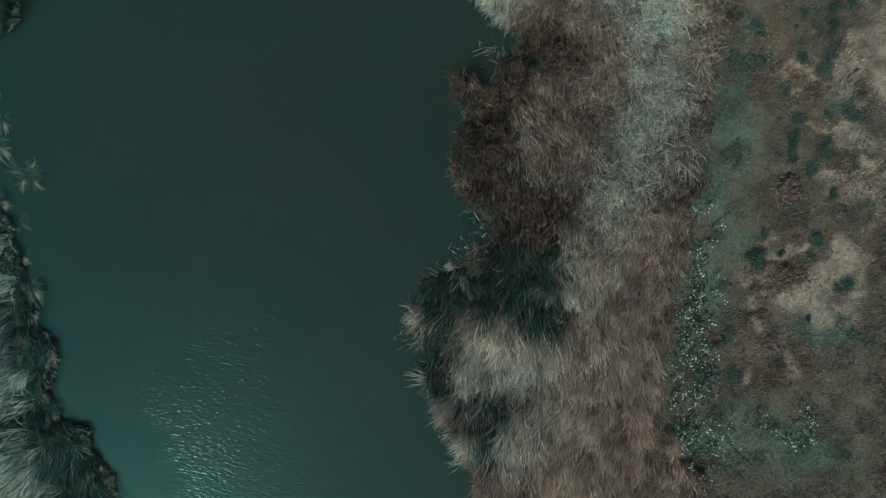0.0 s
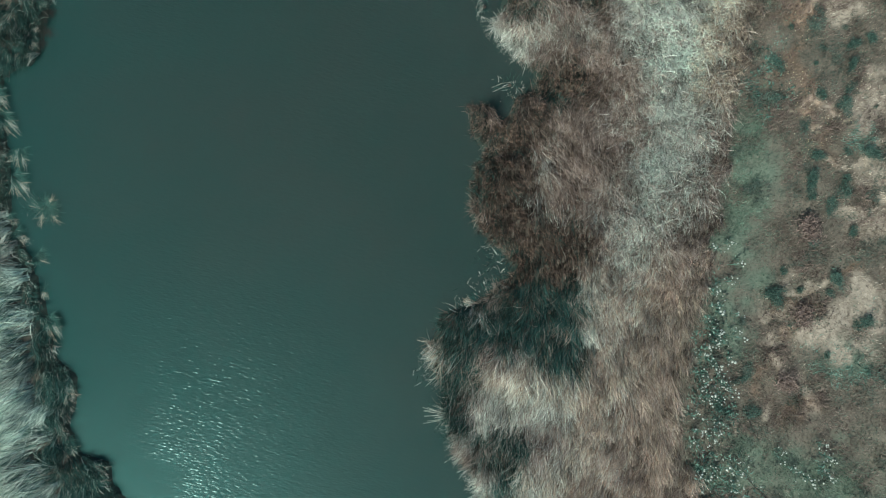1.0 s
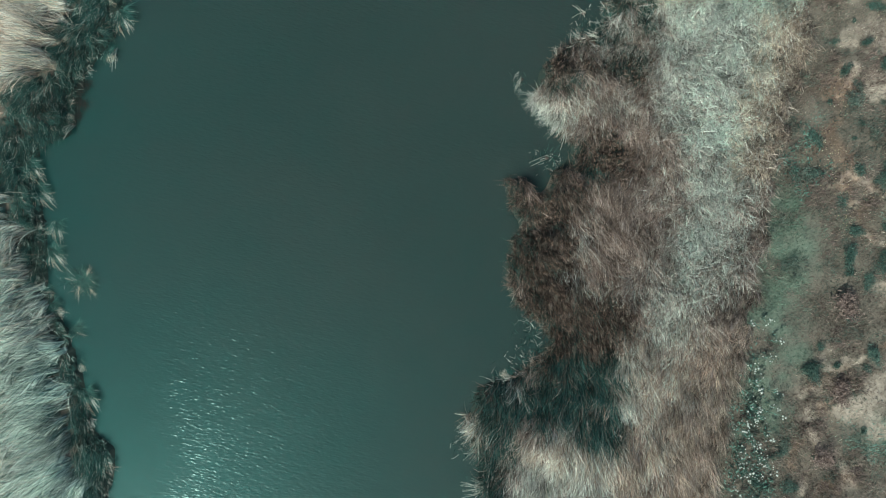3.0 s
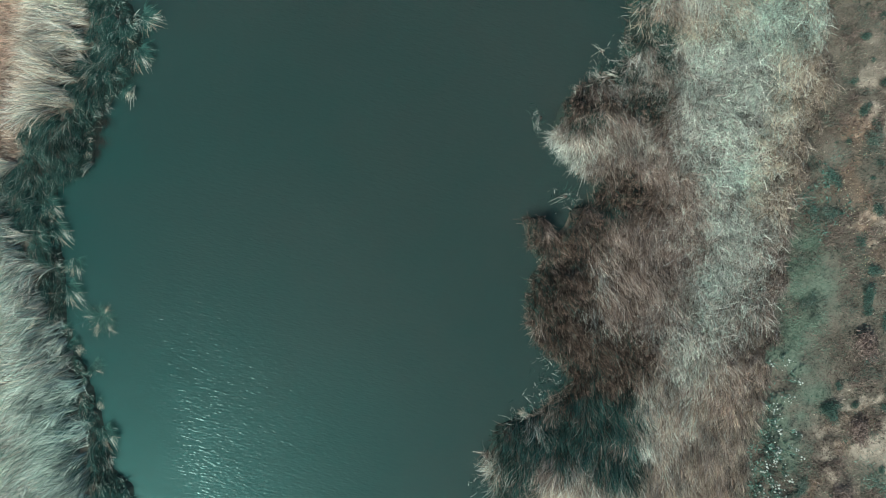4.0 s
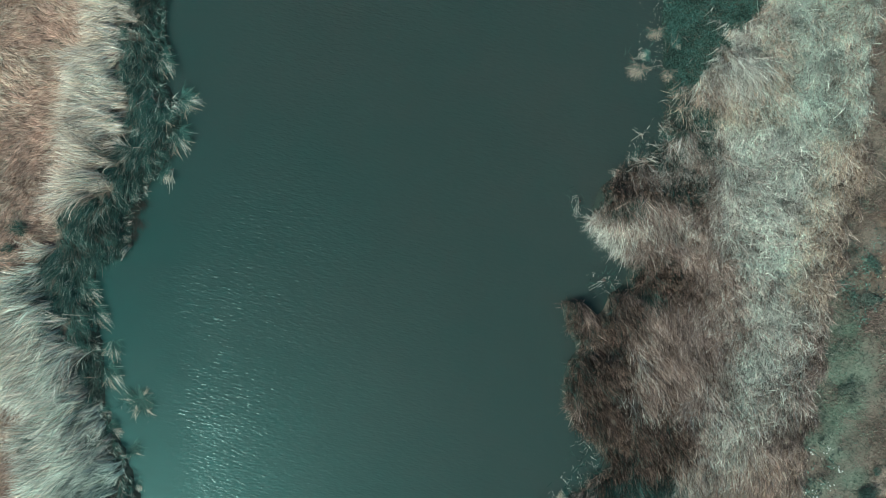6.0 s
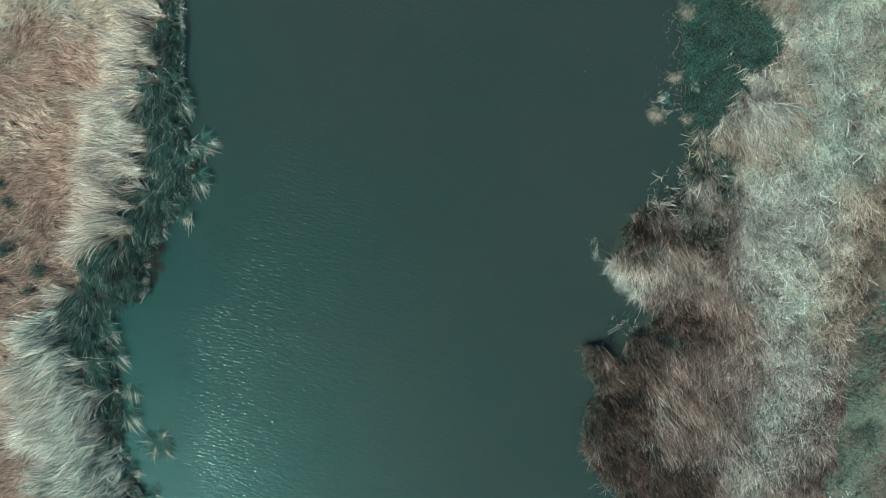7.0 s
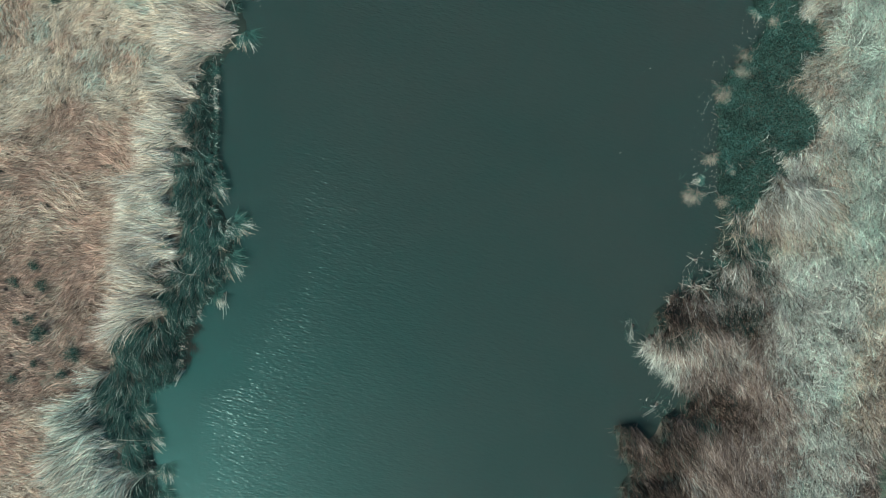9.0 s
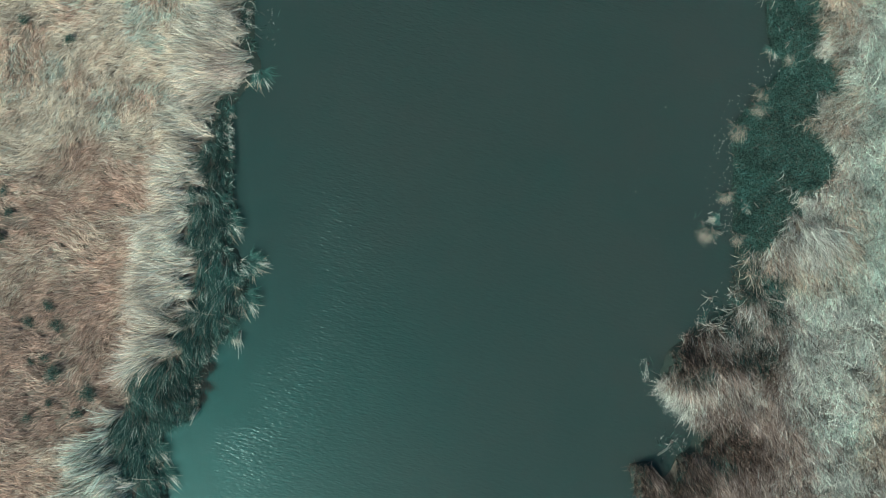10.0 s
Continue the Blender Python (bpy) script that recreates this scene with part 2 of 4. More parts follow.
def value_noise(x, y, size, seed=0):
    """Smooth noise from 0 to 1 over the plan, in lumps of that size."""
    rng = np.random.default_rng(seed)
    grid = rng.random((64, 64))
    u, v = x / size + 1000.0, y / size + 1000.0
    i, j = np.floor(u).astype(int), np.floor(v).astype(int)
    f, g = u - i, v - j
    f, g = f * f * (3 - 2 * f), g * g * (3 - 2 * g)
    a, b = grid[i % 64, j % 64], grid[(i + 1) % 64, j % 64]
    c, d = grid[i % 64, (j + 1) % 64], grid[(i + 1) % 64, (j + 1) % 64]
    return (a * (1 - f) + b * f) * (1 - g) + (c * (1 - f) + d * f) * g


def blobs(x, y, spots):
    """How far (0 to 1) a place lies inside soft ovals (x, y, half width, half height)."""
    best = np.zeros_like(x)
    for cx, cy, rx, ry in spots:
        best = np.maximum(best, np.exp(-(((x - cx) / rx) ** 2 + ((y - cy) / ry) ** 2) ** 1.5 * 0.7))
    return best


def ragged(x, y, spots, seed=70):
    """Soft ovals with a torn, uneven outline and holes."""
    w = x + (value_noise(x, y, 0.9, seed) - 0.5) * 1.5 + (value_noise(x, y, 0.35, seed + 1) - 0.5) * 0.7
    v = y + (value_noise(x, y, 0.9, seed + 2) - 0.5) * 1.5 + (value_noise(x, y, 0.35, seed + 3) - 0.5) * 0.7
    return np.clip(blobs(w, v, spots) * (0.55 + 0.75 * value_noise(x, y, 0.5, seed + 4)), 0, 1)


DRY = [(15.81, 8.52, 0.6, 0.8), (15.25, 6.98, 0.9, 0.7), (13.83, 6.98, 0.55, 0.33), (15.89, 4.56, 0.5, 0.7), (14.36, 5.0, 0.36, 0.28), (14.78, 2.8, 0.7, 0.36), (15.54, 2.36, 0.5, 0.6), (13.24, 0.61, 0.6, 0.24),
       (12.58, -0.27, 0.8, 0.25), (12.03, -1.25, 0.6, 0.36), (14.1, -1.36, 0.8, 0.9), (14.97, -0.59, 0.8, 0.9), (14.75, -1.79, 0.66, 0.44), (15.83, -2.01, 0.5, 0.55), (11.81, -2.68, 0.26, 0.33), (12.67, -3.76, 0.3, 0.8), (10.81, -5.19, 0.26, 0.22)]
DRY += [(14.3, 10.9, 0.7, 0.5), (13.8, 13.0, 0.5, 0.6), (15.0, 12.9, 0.7, 0.8), (12.9, 11.0, 0.35, 0.7), (16.8, 2.9, 1.0, 1.2), (16.7, 8.5, 1.1, 1.1), (17.0, 6.5, 1.0, 0.8)]
LAWN = [(11.0, 6.3, 0.8, 0.9), (11.4, 4.8, 1.0, 1.2), (10.85, 2.6, 1.0, 1.4), (10.9, 0.8, 0.9, 0.9), (10.2, -1.3, 0.7, 1.2), (14.5, -2.6, 1.3, 0.5), (10.6, -6.2, 1.6, 1.2), (13.5, -7.2, 2.5, 1.2)]
RUSSET = [(12.86, 8.53, 0.5, 1.1), (13.29, 7.2, 0.5, 0.5), (14.34, 1.05, 0.35, 0.35), (11.69, -3.33, 0.6, 0.6), (12.55, -4.85, 0.7, 0.4), (14.04, 5.88, 0.6, 0.5), (12.87, 10.74, 0.7, 0.7), (12.9, -1.0, 0.6, 0.5)]
MIRE = [(13.96, 9.19, 1.0, 0.8), (14.39, 8.52, 1.0, 0.5), (13.1, 2.4, 0.8, 0.8), (11.05, -1.8, 0.9, 0.7), (14.72, -4.84, 1.4, 0.7), (11.9, -5.3, 0.9, 0.45), (13.4, 3.9, 0.6, 0.7)]


NOTCH = [(1.45, 7.45, 0.42, 0.62)]
# root mounds that the reeds drape over: x, y, half width, half depth, height
MOUNDS = [(0.2, -1.9, 1.1, 0.8, 0.45), (1.7, -2.3, 1.2, 0.8, 0.5), (3.2, -2.5, 1.1, 0.8, 0.45), (2.9, -6.1, 1.2, 0.7, 0.35), (1.9, 11.5, 0.8, 0.6, 0.5), (3.4, 11.5, 0.9, 0.6, 0.5), (0.4, 6.8, 0.5, 0.5, 0.3), (2.3, 6.9, 0.7, 0.5, 0.25),
          (1.5, 4.9, 1.1, 0.8, 0.3), (2.6, 2.9, 1.1, 0.7, 0.3), (4.6, 14.1, 0.5, 0.35, 0.2), (6.4, 16.7, 1.2, 0.8, 0.35)]


def mound_height(x, y):
    h = np.zeros_like(x)
    for cx, cy, rx, ry, top in MOUNDS:
        h = np.maximum(h, top * np.exp(-((x - cx) / rx) ** 2 - ((y - cy) / ry) ** 2))
    return h


def ground_height(x, y):
    r, l = x - edge(RIGHT_SHORE, y), edge(LEFT_SHORE, y) - x
    out = np.maximum(r, l)
    z = np.where(out > 0, 0.06 + 0.30 * (1 - np.exp(-np.maximum(out, 0) / 2.5)), np.maximum(out * 0.45, -1.1))
    lift = np.clip((x - edge(REED_EDGE, y)) / 1.5, 0, 1)
    bump = (value_noise(x, y, 1.3, 3) - 0.5) * 0.12 + (value_noise(x, y, 0.5, 4) - 0.5) * 0.06
    return z + mound_height(x, y) * np.clip(out / 0.5, 0, 1) + 0.12 * lift + bump * np.clip(out * 2, 0, 1) - 0.6 * blobs(x, y, NOTCH)


def sheet(name, xs, ys, height, material, attributes=()):
    X, Y = np.meshgrid(xs, ys)
    x, y = X.ravel(), Y.ravel()
    z = height(x, y)
    w = len(xs)
    i = (np.arange(len(ys) - 1)[:, None] * w + np.arange(w - 1)[None, :]).ravel()
    quads = np.stack([i, i + 1, i + 1 + w, i + w], 1)
    me = raw_mesh(name, np.stack([x, y, z], 1), quads.ravel(), np.full(len(quads), 4), None, [material])
    for key, f in attributes:
        a = me.attributes.new(key, "FLOAT", "POINT")
        a.data.foreach_set("value", f(x, y).astype(np.float32))
    return new(name, me)


def raw_mesh(name, verts, loops, counts, mat_index, materials):
    me = bpy.data.meshes.new(name)
    me.vertices.add(len(verts))
    me.vertices.foreach_set("co", np.ascontiguousarray(verts, dtype=np.float32).ravel())
    me.loops.add(len(loops))
    me.loops.foreach_set("vertex_index", np.ascontiguousarray(loops, dtype=np.int32))
    me.polygons.add(len(counts))
    starts = np.concatenate([[0], np.cumsum(counts)[:-1]]).astype(np.int32)
    me.polygons.foreach_set("loop_start", starts)
    for m in materials:
        me.materials.append(m)
    if mat_index is not None:
        me.polygons.foreach_set("material_index", np.ascontiguousarray(mat_index, dtype=np.int32))
    me.polygons.foreach_set("use_smooth", np.ones(len(counts), dtype=bool))
    me.update(calc_edges=True)
    return me


def blades(name, base, az, length, width, lean0, lean1, kind, materials, rng, twist=0.8, joints=3, bend=0.2, mottle=1.0):
    """Many tapering, bending leaves. base: (n, 3); az: where each leans to; lean0, lean1: from upright, at foot and tip, in radians."""
    n = len(base)
    h = np.stack([np.cos(az), np.sin(az), np.zeros(n)], 1)
    side = np.stack([-np.sin(az), np.cos(az), np.zeros(n)], 1)
    up = np.array([0, 0, 1.0])
    curl = rng.normal(0, bend, n) * 3 / joints
    tw = rng.uniform(-twist, twist, n)
    verts = np.empty((n, 2 * joints + 1, 3))
    at = base
    for k in range(joints):
        a = lean0 + (lean1 - lean0) * (k / (joints - 1.0))
        hk = h * np.cos(curl * k)[:, None] + side * np.sin(curl * k)[:, None]
        d = hk * np.sin(a)[:, None] + up * np.cos(a)[:, None]
        nrm = np.cross(side, d)
        wide = (0.65, 1.0, 0.75)[k]
        wv = (side * np.cos(tw)[:, None] + nrm * np.sin(tw)[:, None]) * (width * wide / 2)[:, None]
        verts[:, 2 * k], verts[:, 2 * k + 1] = at - wv, at + wv
        at = at + d * (length / joints)[:, None]
    verts[:, 2 * joints] = at
    pattern = [v for k in range(joints - 1) for v in (2 * k, 2 * k + 1, 2 * k + 3, 2 * k + 2)] + [2 * joints - 2, 2 * joints - 1, 2 * joints]
    loops = (np.arange(n)[:, None] * (2 * joints + 1) + np.array(pattern)[None, :]).ravel()
    me = raw_mesh(name, verts.reshape(-1, 3), loops, np.tile([4] * (joints - 1) + [3], n), np.repeat(kind, joints), materials)
    lock = (value_noise(base[:, 0], base[:, 1], 0.24, 101) - 0.5) * 1.15 + (value_noise(base[:, 0], base[:, 1], 0.11, 102) - 0.5) * 0.55 + (value_noise(base[:, 0], base[:, 1], 0.75, 103) - 0.5) * 0.45
    a = me.attributes.new("lock", "FLOAT", "POINT")
    a.data.foreach_set("value", np.repeat(lock * mottle, 2 * joints + 1).astype(np.float32))
    return me


def scatter(rng, n, x0, x1, y0, y1):
    return rng.uniform(x0, x1, n), rng.uniform(y0, y1, n)


def gather(x, y, size, pull, seed):
    """Draws feet together into locks of that size; gives the feet and a turn shared by each lock."""
    rng = np.random.default_rng(seed)
    table = rng.random((3, 97, 89))
    i, j = np.floor(x / size).astype(int), np.floor(y / size).astype(int)
    a, b, c = (table[k, i % 97, j % 89] for k in range(3))
    return x + ((i + a) * size - x) * pull, y + ((j + b) * size - y) * pull, (c - 0.5) * 2


def part(name, me, parent, label=""):
    ob = new(name, me)
    ob.parent = parent
    return tagged(ob, label) if label else ob


# ---- ground and river ----
far = [60, 110, 200, 400, 800, 1500]
gx = np.concatenate([[-v for v in far[::-1]], np.arange(-34, -12, 0.3), np.arange(-12, -2, 1.0), np.arange(-2, 8, 0.16), np.arange(8, 20, 0.12), np.arange(20, 24.01, 0.3), far])
gy = np.concatenate([[-v for v in far[::-1]], np.arange(-16, -12, 0.3), np.arange(-12, 14, 0.12), np.arange(14, 32.01, 0.25), far])
ground = sheet("ground", gx, gy, ground_height, SOIL, (("dry", lambda x, y: ragged(x, y, DRY)), ("lawn", lambda x, y: ragged(x, y, LAWN, 80)), ("russet", lambda x, y: ragged(x, y, RUSSET, 86)),
                                                       ("mud", lambda x, y: np.clip(1.6 - np.maximum(x - edge(RIGHT_SHORE, y), edge(LEFT_SHORE, y) - x) / 0.8, 0, 0.95))))
tagged(ground, "brown soil river banks with turf and bare sandy patches", "ground", kind="structure")
wx = np.arange(-30, 20.01, 0.3)
wy = np.concatenate([[-1500, -400, -100], np.arange(-20, 36.01, 0.5), [100, 400, 1500]])
water = sheet("water", wx, wy, lambda x, y: np.zeros_like(x), WATER,
              (("ruffle", lambda x, y: np.clip((x - edge(LEFT_SHORE, y) - 1.3) / 2.3, 0.08, 1) * np.clip((edge(RIGHT_SHORE, y) - x) / 5.0, 0.25, 1) * np.interp(y, [-9, 5, 11, 26], [0.69, 0.74, 1.22, 1.4])),
               ("shore_sheen", lambda x, y: np.exp(-np.maximum(x - edge(LEFT_SHORE, y), 0) / 5.0) * (0.5 - 0.35 * np.clip((y - 10) / 6, 0, 1)))))
tagged(water, "dark teal river water with fine wind ripples", "river", kind="structure")

# ---- right bank: reeds ----
# plant colours by area; some also paint mounds' shaded north and sunlit south sides
GREEN_SPOTS = [(-0.56, -1.16, 1.0, 0.55), (0.75, -1.15, 1.1, 0.66), (2.06, -1.37, 1.1, 0.55), (0.1, -2.68, 0.44, 1.0), (-0.12, -4.85, 0.5, 0.66), (-0.45, -3.3, 0.5, 0.9), (3.8, -2.23, 0.66, 0.66), (2.93, -1.8, 0.66, 0.55), (3.8, -0.06, 0.8, 0.5), (2.82, 0.05, 0.6, 0.4), (1.62, -5.71, 0.65, 0.66), (1.41, -6.8, 0.44, 1.1), (0.43, -5.61, 0.33, 0.33)]
GREEN_SPOTS += [(1.5, -0.95, 1.0, 0.5), (3.2, -0.95, 1.0, 0.6), (2.5, -1.9, 1.2, 0.45), (0.2, -2.0, 0.8, 0.45), (1.2, 11.34, 0.3, 0.45), (2.62, 11.1, 0.45, 0.3), (4.15, 12.1, 0.5, 0.3), (5.53, 14.22, 0.4, 0.7), (3.47, 13.33, 0.5, 0.36), (4.3, 13.3, 0.4, 0.33), (3.67, 7.6, 0.25, 0.6), (2.4, 8.5, 0.5, 0.3), (5.2, 14.8, 0.6, 0.4), (4.4, 14.75, 0.6, 0.3), (4.6, 15.9, 0.4, 0.5), (5.0, 11.9, 0.5, 0.4)]
RUSH_SPOTS = [(1.84, -0.5, 0.45, 0.5), (3.59, 0.82, 0.9, 0.5), (2.28, 0.9, 0.66, 0.45), (2.94, 1.91, 1.3, 0.6), (0.31, 6.84, 0.55, 0.66), (2.28, 7.06, 0.77, 0.48), (1.62, 6.07, 1.1, 0.55), (1.41, 4.75, 1.1, 1.1), (2.28, 2.78, 1.3, 0.8), (3.59, 2.13, 1.0, 0.8), (4.04, 7.83, 1.1, 0.3), (3.3, 8.4, 0.7, 0.45)]
RUSH_SPOTS += [(2.29, 11.95, 1.0, 0.45), (3.82, 11.85, 0.9, 0.42), (5.14, 11.5, 0.55, 0.42), (1.85, 11.5, 0.45, 0.4), (4.31, 8.71, 0.66, 0.44), (3.93, 14.5, 0.5, 0.3)]
PALE_SPOTS = [(-0.95, -2.25, 0.31, 0.5), (1.73, -3.76, 1.2, 1.15), (3.15, -3.4, 1.1, 0.85), (4.56, -1.47, 0.31, 0.9), (4.78, -0.05, 0.25, 0.55), (0.2, -0.61, 0.32, 0.2), (3.04, -4.41, 0.9, 0.45), (0.97, -4.85, 0.4, 0.55), (2.38, -7.01, 0.9, 0.8), (0.86, -7.24, 0.31, 0.66), (3.47, -6.79, 0.66, 0.8), (0.0, -5.83, 0.26, 0.31)]
PALE_SPOTS += [(1.87, 10.13, 0.6, 0.6), (3.95, 14.05, 0.45, 0.2), (4.45, 13.67, 0.35, 0.22), (3.81, 12.79, 0.4, 0.18), (2.95, 13.0, 0.26, 0.18), (6.6, 15.2, 0.9, 1.4), (7.0, 17.4, 1.2, 0.8), (9.6, 18.5, 0.9, 5.0), (2.72, 3.77, 0.9, 0.16), (3.81, 2.89, 0.55, 0.14), (3.05, 5.19, 0.2, 0.6)]
CRESS = [(4.85, 16.5, 0.45, 0.55), (6.66, 22.81, 1.2, 0.9), (6.24, 21.71, 1.0, 0.7), (5.38, 20.61, 1.3, 0.9), (4.95, 19.51, 1.4, 0.9), (6.75, 19.6, 1.0, 1.0), (5.42, 18.19, 1.0, 0.7), (4.99, 17.31, 0.66, 0.9), (7.39, 18.98, 0.4, 0.35), (3.89, 17.08, 0.44, 0.44), (4.07, 19.73, 0.55, 0.9), (6.2, 24.8, 1.1, 1.6), (7.3, 22.9, 0.6, 0.5)]
HALF_PALE = [(2.97, 10.3, 1.0, 0.6), (4.72, 10.4, 0.9, 0.5), (3.3, -4.4, 1.3, 0.8), (2.4, -2.9, 1.2, 0.5), (5.9, 12.6, 0.9, 0.9), (3.9, -6.2, 1.0, 0.8)]
PALE_LINE = [(-9, 5.7), (-1.8, 5.8), (0.4, 6.2), (2.5, 6.75), (4.75, 7.9), (6.9, 8.35), (7.9, 8.5), (11.0, 8.3), (13.4, 8.4), (15.8, 9.2), (20.8, 9.5), (27, 10.0)]


def ragged_gap(x, y):
    return blobs(x + (value_noise(x, y, 0.6, 1) - 0.5) * 0.7, y + (value_noise(x, y, 0.6, 13) - 0.5) * 0.7, CRESS)


def right_reeds():
    rng = np.random.default_rng(11)
    x, y = scatter(rng, 470000, -1.6, 13.2, -10.4, 27.4)
    u, v = x - edge(RIGHT_SHORE, y) + (value_noise(x, y, 0.45, 32) - 0.62) * 0.55, edge(REED_EDGE, y) - x + (value_noise(x, y, 0.7, 5) - 0.5) * 0.9
    keep = (u > 0.02) & (v > 0) & (blobs(x, y, NOTCH) < 0.45) & (ragged_gap(x, y) < 0.24 + 0.3 * rng.random(len(x)) ** 2) & ~((y > 17.0 + 0.8 * value_noise(x, y, 0.5, 33)) & (y < 26) & (u < 1.2)) & ~((y > 14.4) & (y < 17.5) & (u < 0.9) & (rng.random(len(x)) < 0.7))
    x, y, u, v = x[keep], y[keep], u[keep], v[keep]
    n = len(x)
    warpx, warpy = x + (value_noise(x, y, 0.7, 6) - 0.5) * 0.8 + (value_noise(x, y, 0.25, 15) - 0.5) * 0.5, y + (value_noise(x, y, 0.7, 7) - 0.5) * 0.8 + (value_noise(x, y, 0.25, 16) - 0.5) * 0.5
    warpx, warpy = warpx + rng.normal(0, 0.1, n), warpy + rng.normal(0, 0.18, n)
    g, c, p = blobs(warpx, warpy, GREEN_SPOTS), blobs(warpx, warpy, RUSH_SPOTS), blobs(warpx, warpy, PALE_SPOTS)
    p = np.maximum(p, 0.5 * blobs(warpx, warpy, HALF_PALE))
    wide = np.interp(y, [-9, -2, 1, 5, 10, 14, 27], [0.7, 0.9, 1.5, 1.7, 1.9, 2.1, 2.2])
    strength = np.interp(y, [-9, -2, 0.5, 2.5, 4.5, 7], [0.15, 0.32, 0.5, 0.74, 0.95, 1.0])
    band = np.exp(-(np.abs(x - edge(PALE_LINE, y) + (value_noise(x, y, 1.0, 29) - 0.5) * 1.2) / wide) ** 2.6) * strength
    p = np.maximum(p, band * (0.62 + 0.7 * value_noise(x, y, 0.7, 8)))
    p = np.maximum(p, np.clip((y - 12) / 3, 0, 1) * (0.55 + 0.45 * value_noise(x, y, 1.2, 17)))
    p = np.maximum(p, 0.92 * np.clip((y - 8.5) / 2, 0, 1) * np.clip((x - 5.6) / 0.8, 0, 1) * np.clip(v / 1.5, 0, 1))
    streak = value_noise(x * 2.2, y * 0.7, 0.6, 9)
    kind = np.where(rng.random(n) < 0.36 + 0.42 * streak + 0.25 * np.clip((1.8 - y) / 2, 0, 1) * (x > 3.5), 1, 2)            # tan or brown
    dull = np.clip(1.35 - u / 4.0, 0, 1) * np.clip((y + 0.5) / 1.5, 0, 1) * np.clip((9.5 - y) / 1.5, 0, 1)
    kind = np.where(rng.random(n) < np.maximum(dull * 0.7, np.clip(c * 1.2, 0, 0.8)), 2, kind)
    p = p * (1 - np.where(y < 3, 0.6, 0.35) * np.clip(1.3 - v, 0, 1) * (y < 12))
    kind = np.where(rng.random(n) < p * 0.92, 0, kind)                     # pale
    kind = np.where(rng.random(n) < np.clip(c * 2.3, 0, 0.82) * np.where(y > 10, 0.55, 1.0) * (p < 0.6) * np.clip(-0.1 + 1.7 * value_noise(x, y, 0.45, 20), 0.08, 1), 3, kind)
    kind = np.where(rng.random(n) < np.clip(g * 1.4, 0, 0.93) * np.where((y > 5) & (y < 12.6), 0.6, 1.0) * (p < 0.85), 4, kind)
    kind = np.where((kind == 3) & (rng.random(n) < 0.5 * np.clip(2.4 * value_noise(x, y, 0.35, 41) - 1.1, 0, 1)), 4, kind)          # sedge among the rushes
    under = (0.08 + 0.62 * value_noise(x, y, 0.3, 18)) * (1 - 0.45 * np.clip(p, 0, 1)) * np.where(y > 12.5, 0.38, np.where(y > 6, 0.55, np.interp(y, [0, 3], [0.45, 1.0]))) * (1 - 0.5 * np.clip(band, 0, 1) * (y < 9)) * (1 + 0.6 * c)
    kind = np.where(((kind < 3) & (rng.random(n) < under)) | ((kind == 4) & (rng.random(n) < 0.2)), 5, kind)          # dark blades paint the shade between the stems
    # lie of the stems: down the mounds, along the river, tangled in the bleached band
    e = 0.15
    slopex = (mound_height(x + e, y) - mound_height(x - e, y)) / (2 * e)
    slopey = (mound_height(x, y + e) - mound_height(x, y - e)) / (2 * e)
    steep = np.hypot(slopex, slopey)
    base_az = np.interp(y, [-10, -2, 1, 5, 14, 18, 26], np.radians([-114, -112, -104, -98, -100, -115, -125]))
    base_az = base_az + (value_noise(x, y, 1.6, 12) - 0.5) * 0.9 + (value_noise(x, y, 0.4, 19) - 0.5) * 1.0
    base_az = base_az - 0.42 * np.clip((x - 3) / 5, 0, 1) * np.clip((y - 0.5) / 2, 0, 1) * np.clip((15 - y) / 3, 0, 1)
    pull = np.clip(steep * 1.5, 0, 1) * (slopey > -0.1) * np.clip(1 - 1.5 * c, 0, 1) * (0.35 + 1.1 * value_noise(x, y, 0.5, 31))
    dx, dy = np.cos(base_az) - 0.4 * pull * slopex / np.maximum(steep, 0.05), np.sin(base_az) - 0.8 * pull * slopey / np.maximum(steep, 0.05)
    tangle = np.clip(band * 1.2, 0, 1) * np.clip((y - 0.5) / 2, 0, 1) * np.where(y > 13.5, 0.45, 1.0)
    az = np.arctan2(dy, dx) + rng.normal(0, 1, n) * (0.28 + 0.32 * tangle)
    az = az + np.where(rng.random(n) < 0.2 * tangle, rng.uniform(-2.6, 2.6, n), 0)
    az = np.where((u < 0.3) & (pull < 0.3), rng.normal(math.pi * 1.1, 0.8, n), az)
    drape = (pull > 0.2) & (kind != 3)
    rush_kind = kind == 3
    lump = 0.75 + 0.5 * value_noise(x, y, 0.8, 10)
    length = np.array([0.92, 0.85, 0.8, 0.7, 0.8, 0.5])[kind] * lump * rng.uniform(0.65, 1.3, n)
    length = length * (1 - 0.18 * tangle * (kind < 3))
    length = length * np.where(drape & (kind < 3), 1.25, 1.0) * np.where((kind < 3) & (c > 0.25), 0.62, 1.0) * np.where(rush_kind, 0.6 + 0.8 * value_noise(x, y, 0.45, 22), 1.0)
    near_gap = (y > 15) & (ragged_gap(x, y) > 0.12)
    length = length * np.where((kind != 3) & ((u < 0.3) | near_gap), 0.7, 1.0) * np.where(v < 0.8, 0.8, 1.0)
    width = np.array([0.0135, 0.0125, 0.0125, 0.010, 0.012, 0.020])[kind] * rng.uniform(0.55, 1.45, n) * (1 + 0.35 * tangle)
    lean0 = np.abs(rng.normal(0.5, 0.22, n)) + 0.2 * np.clip(pull, 0, 1) + 0.3 * (kind == 0)
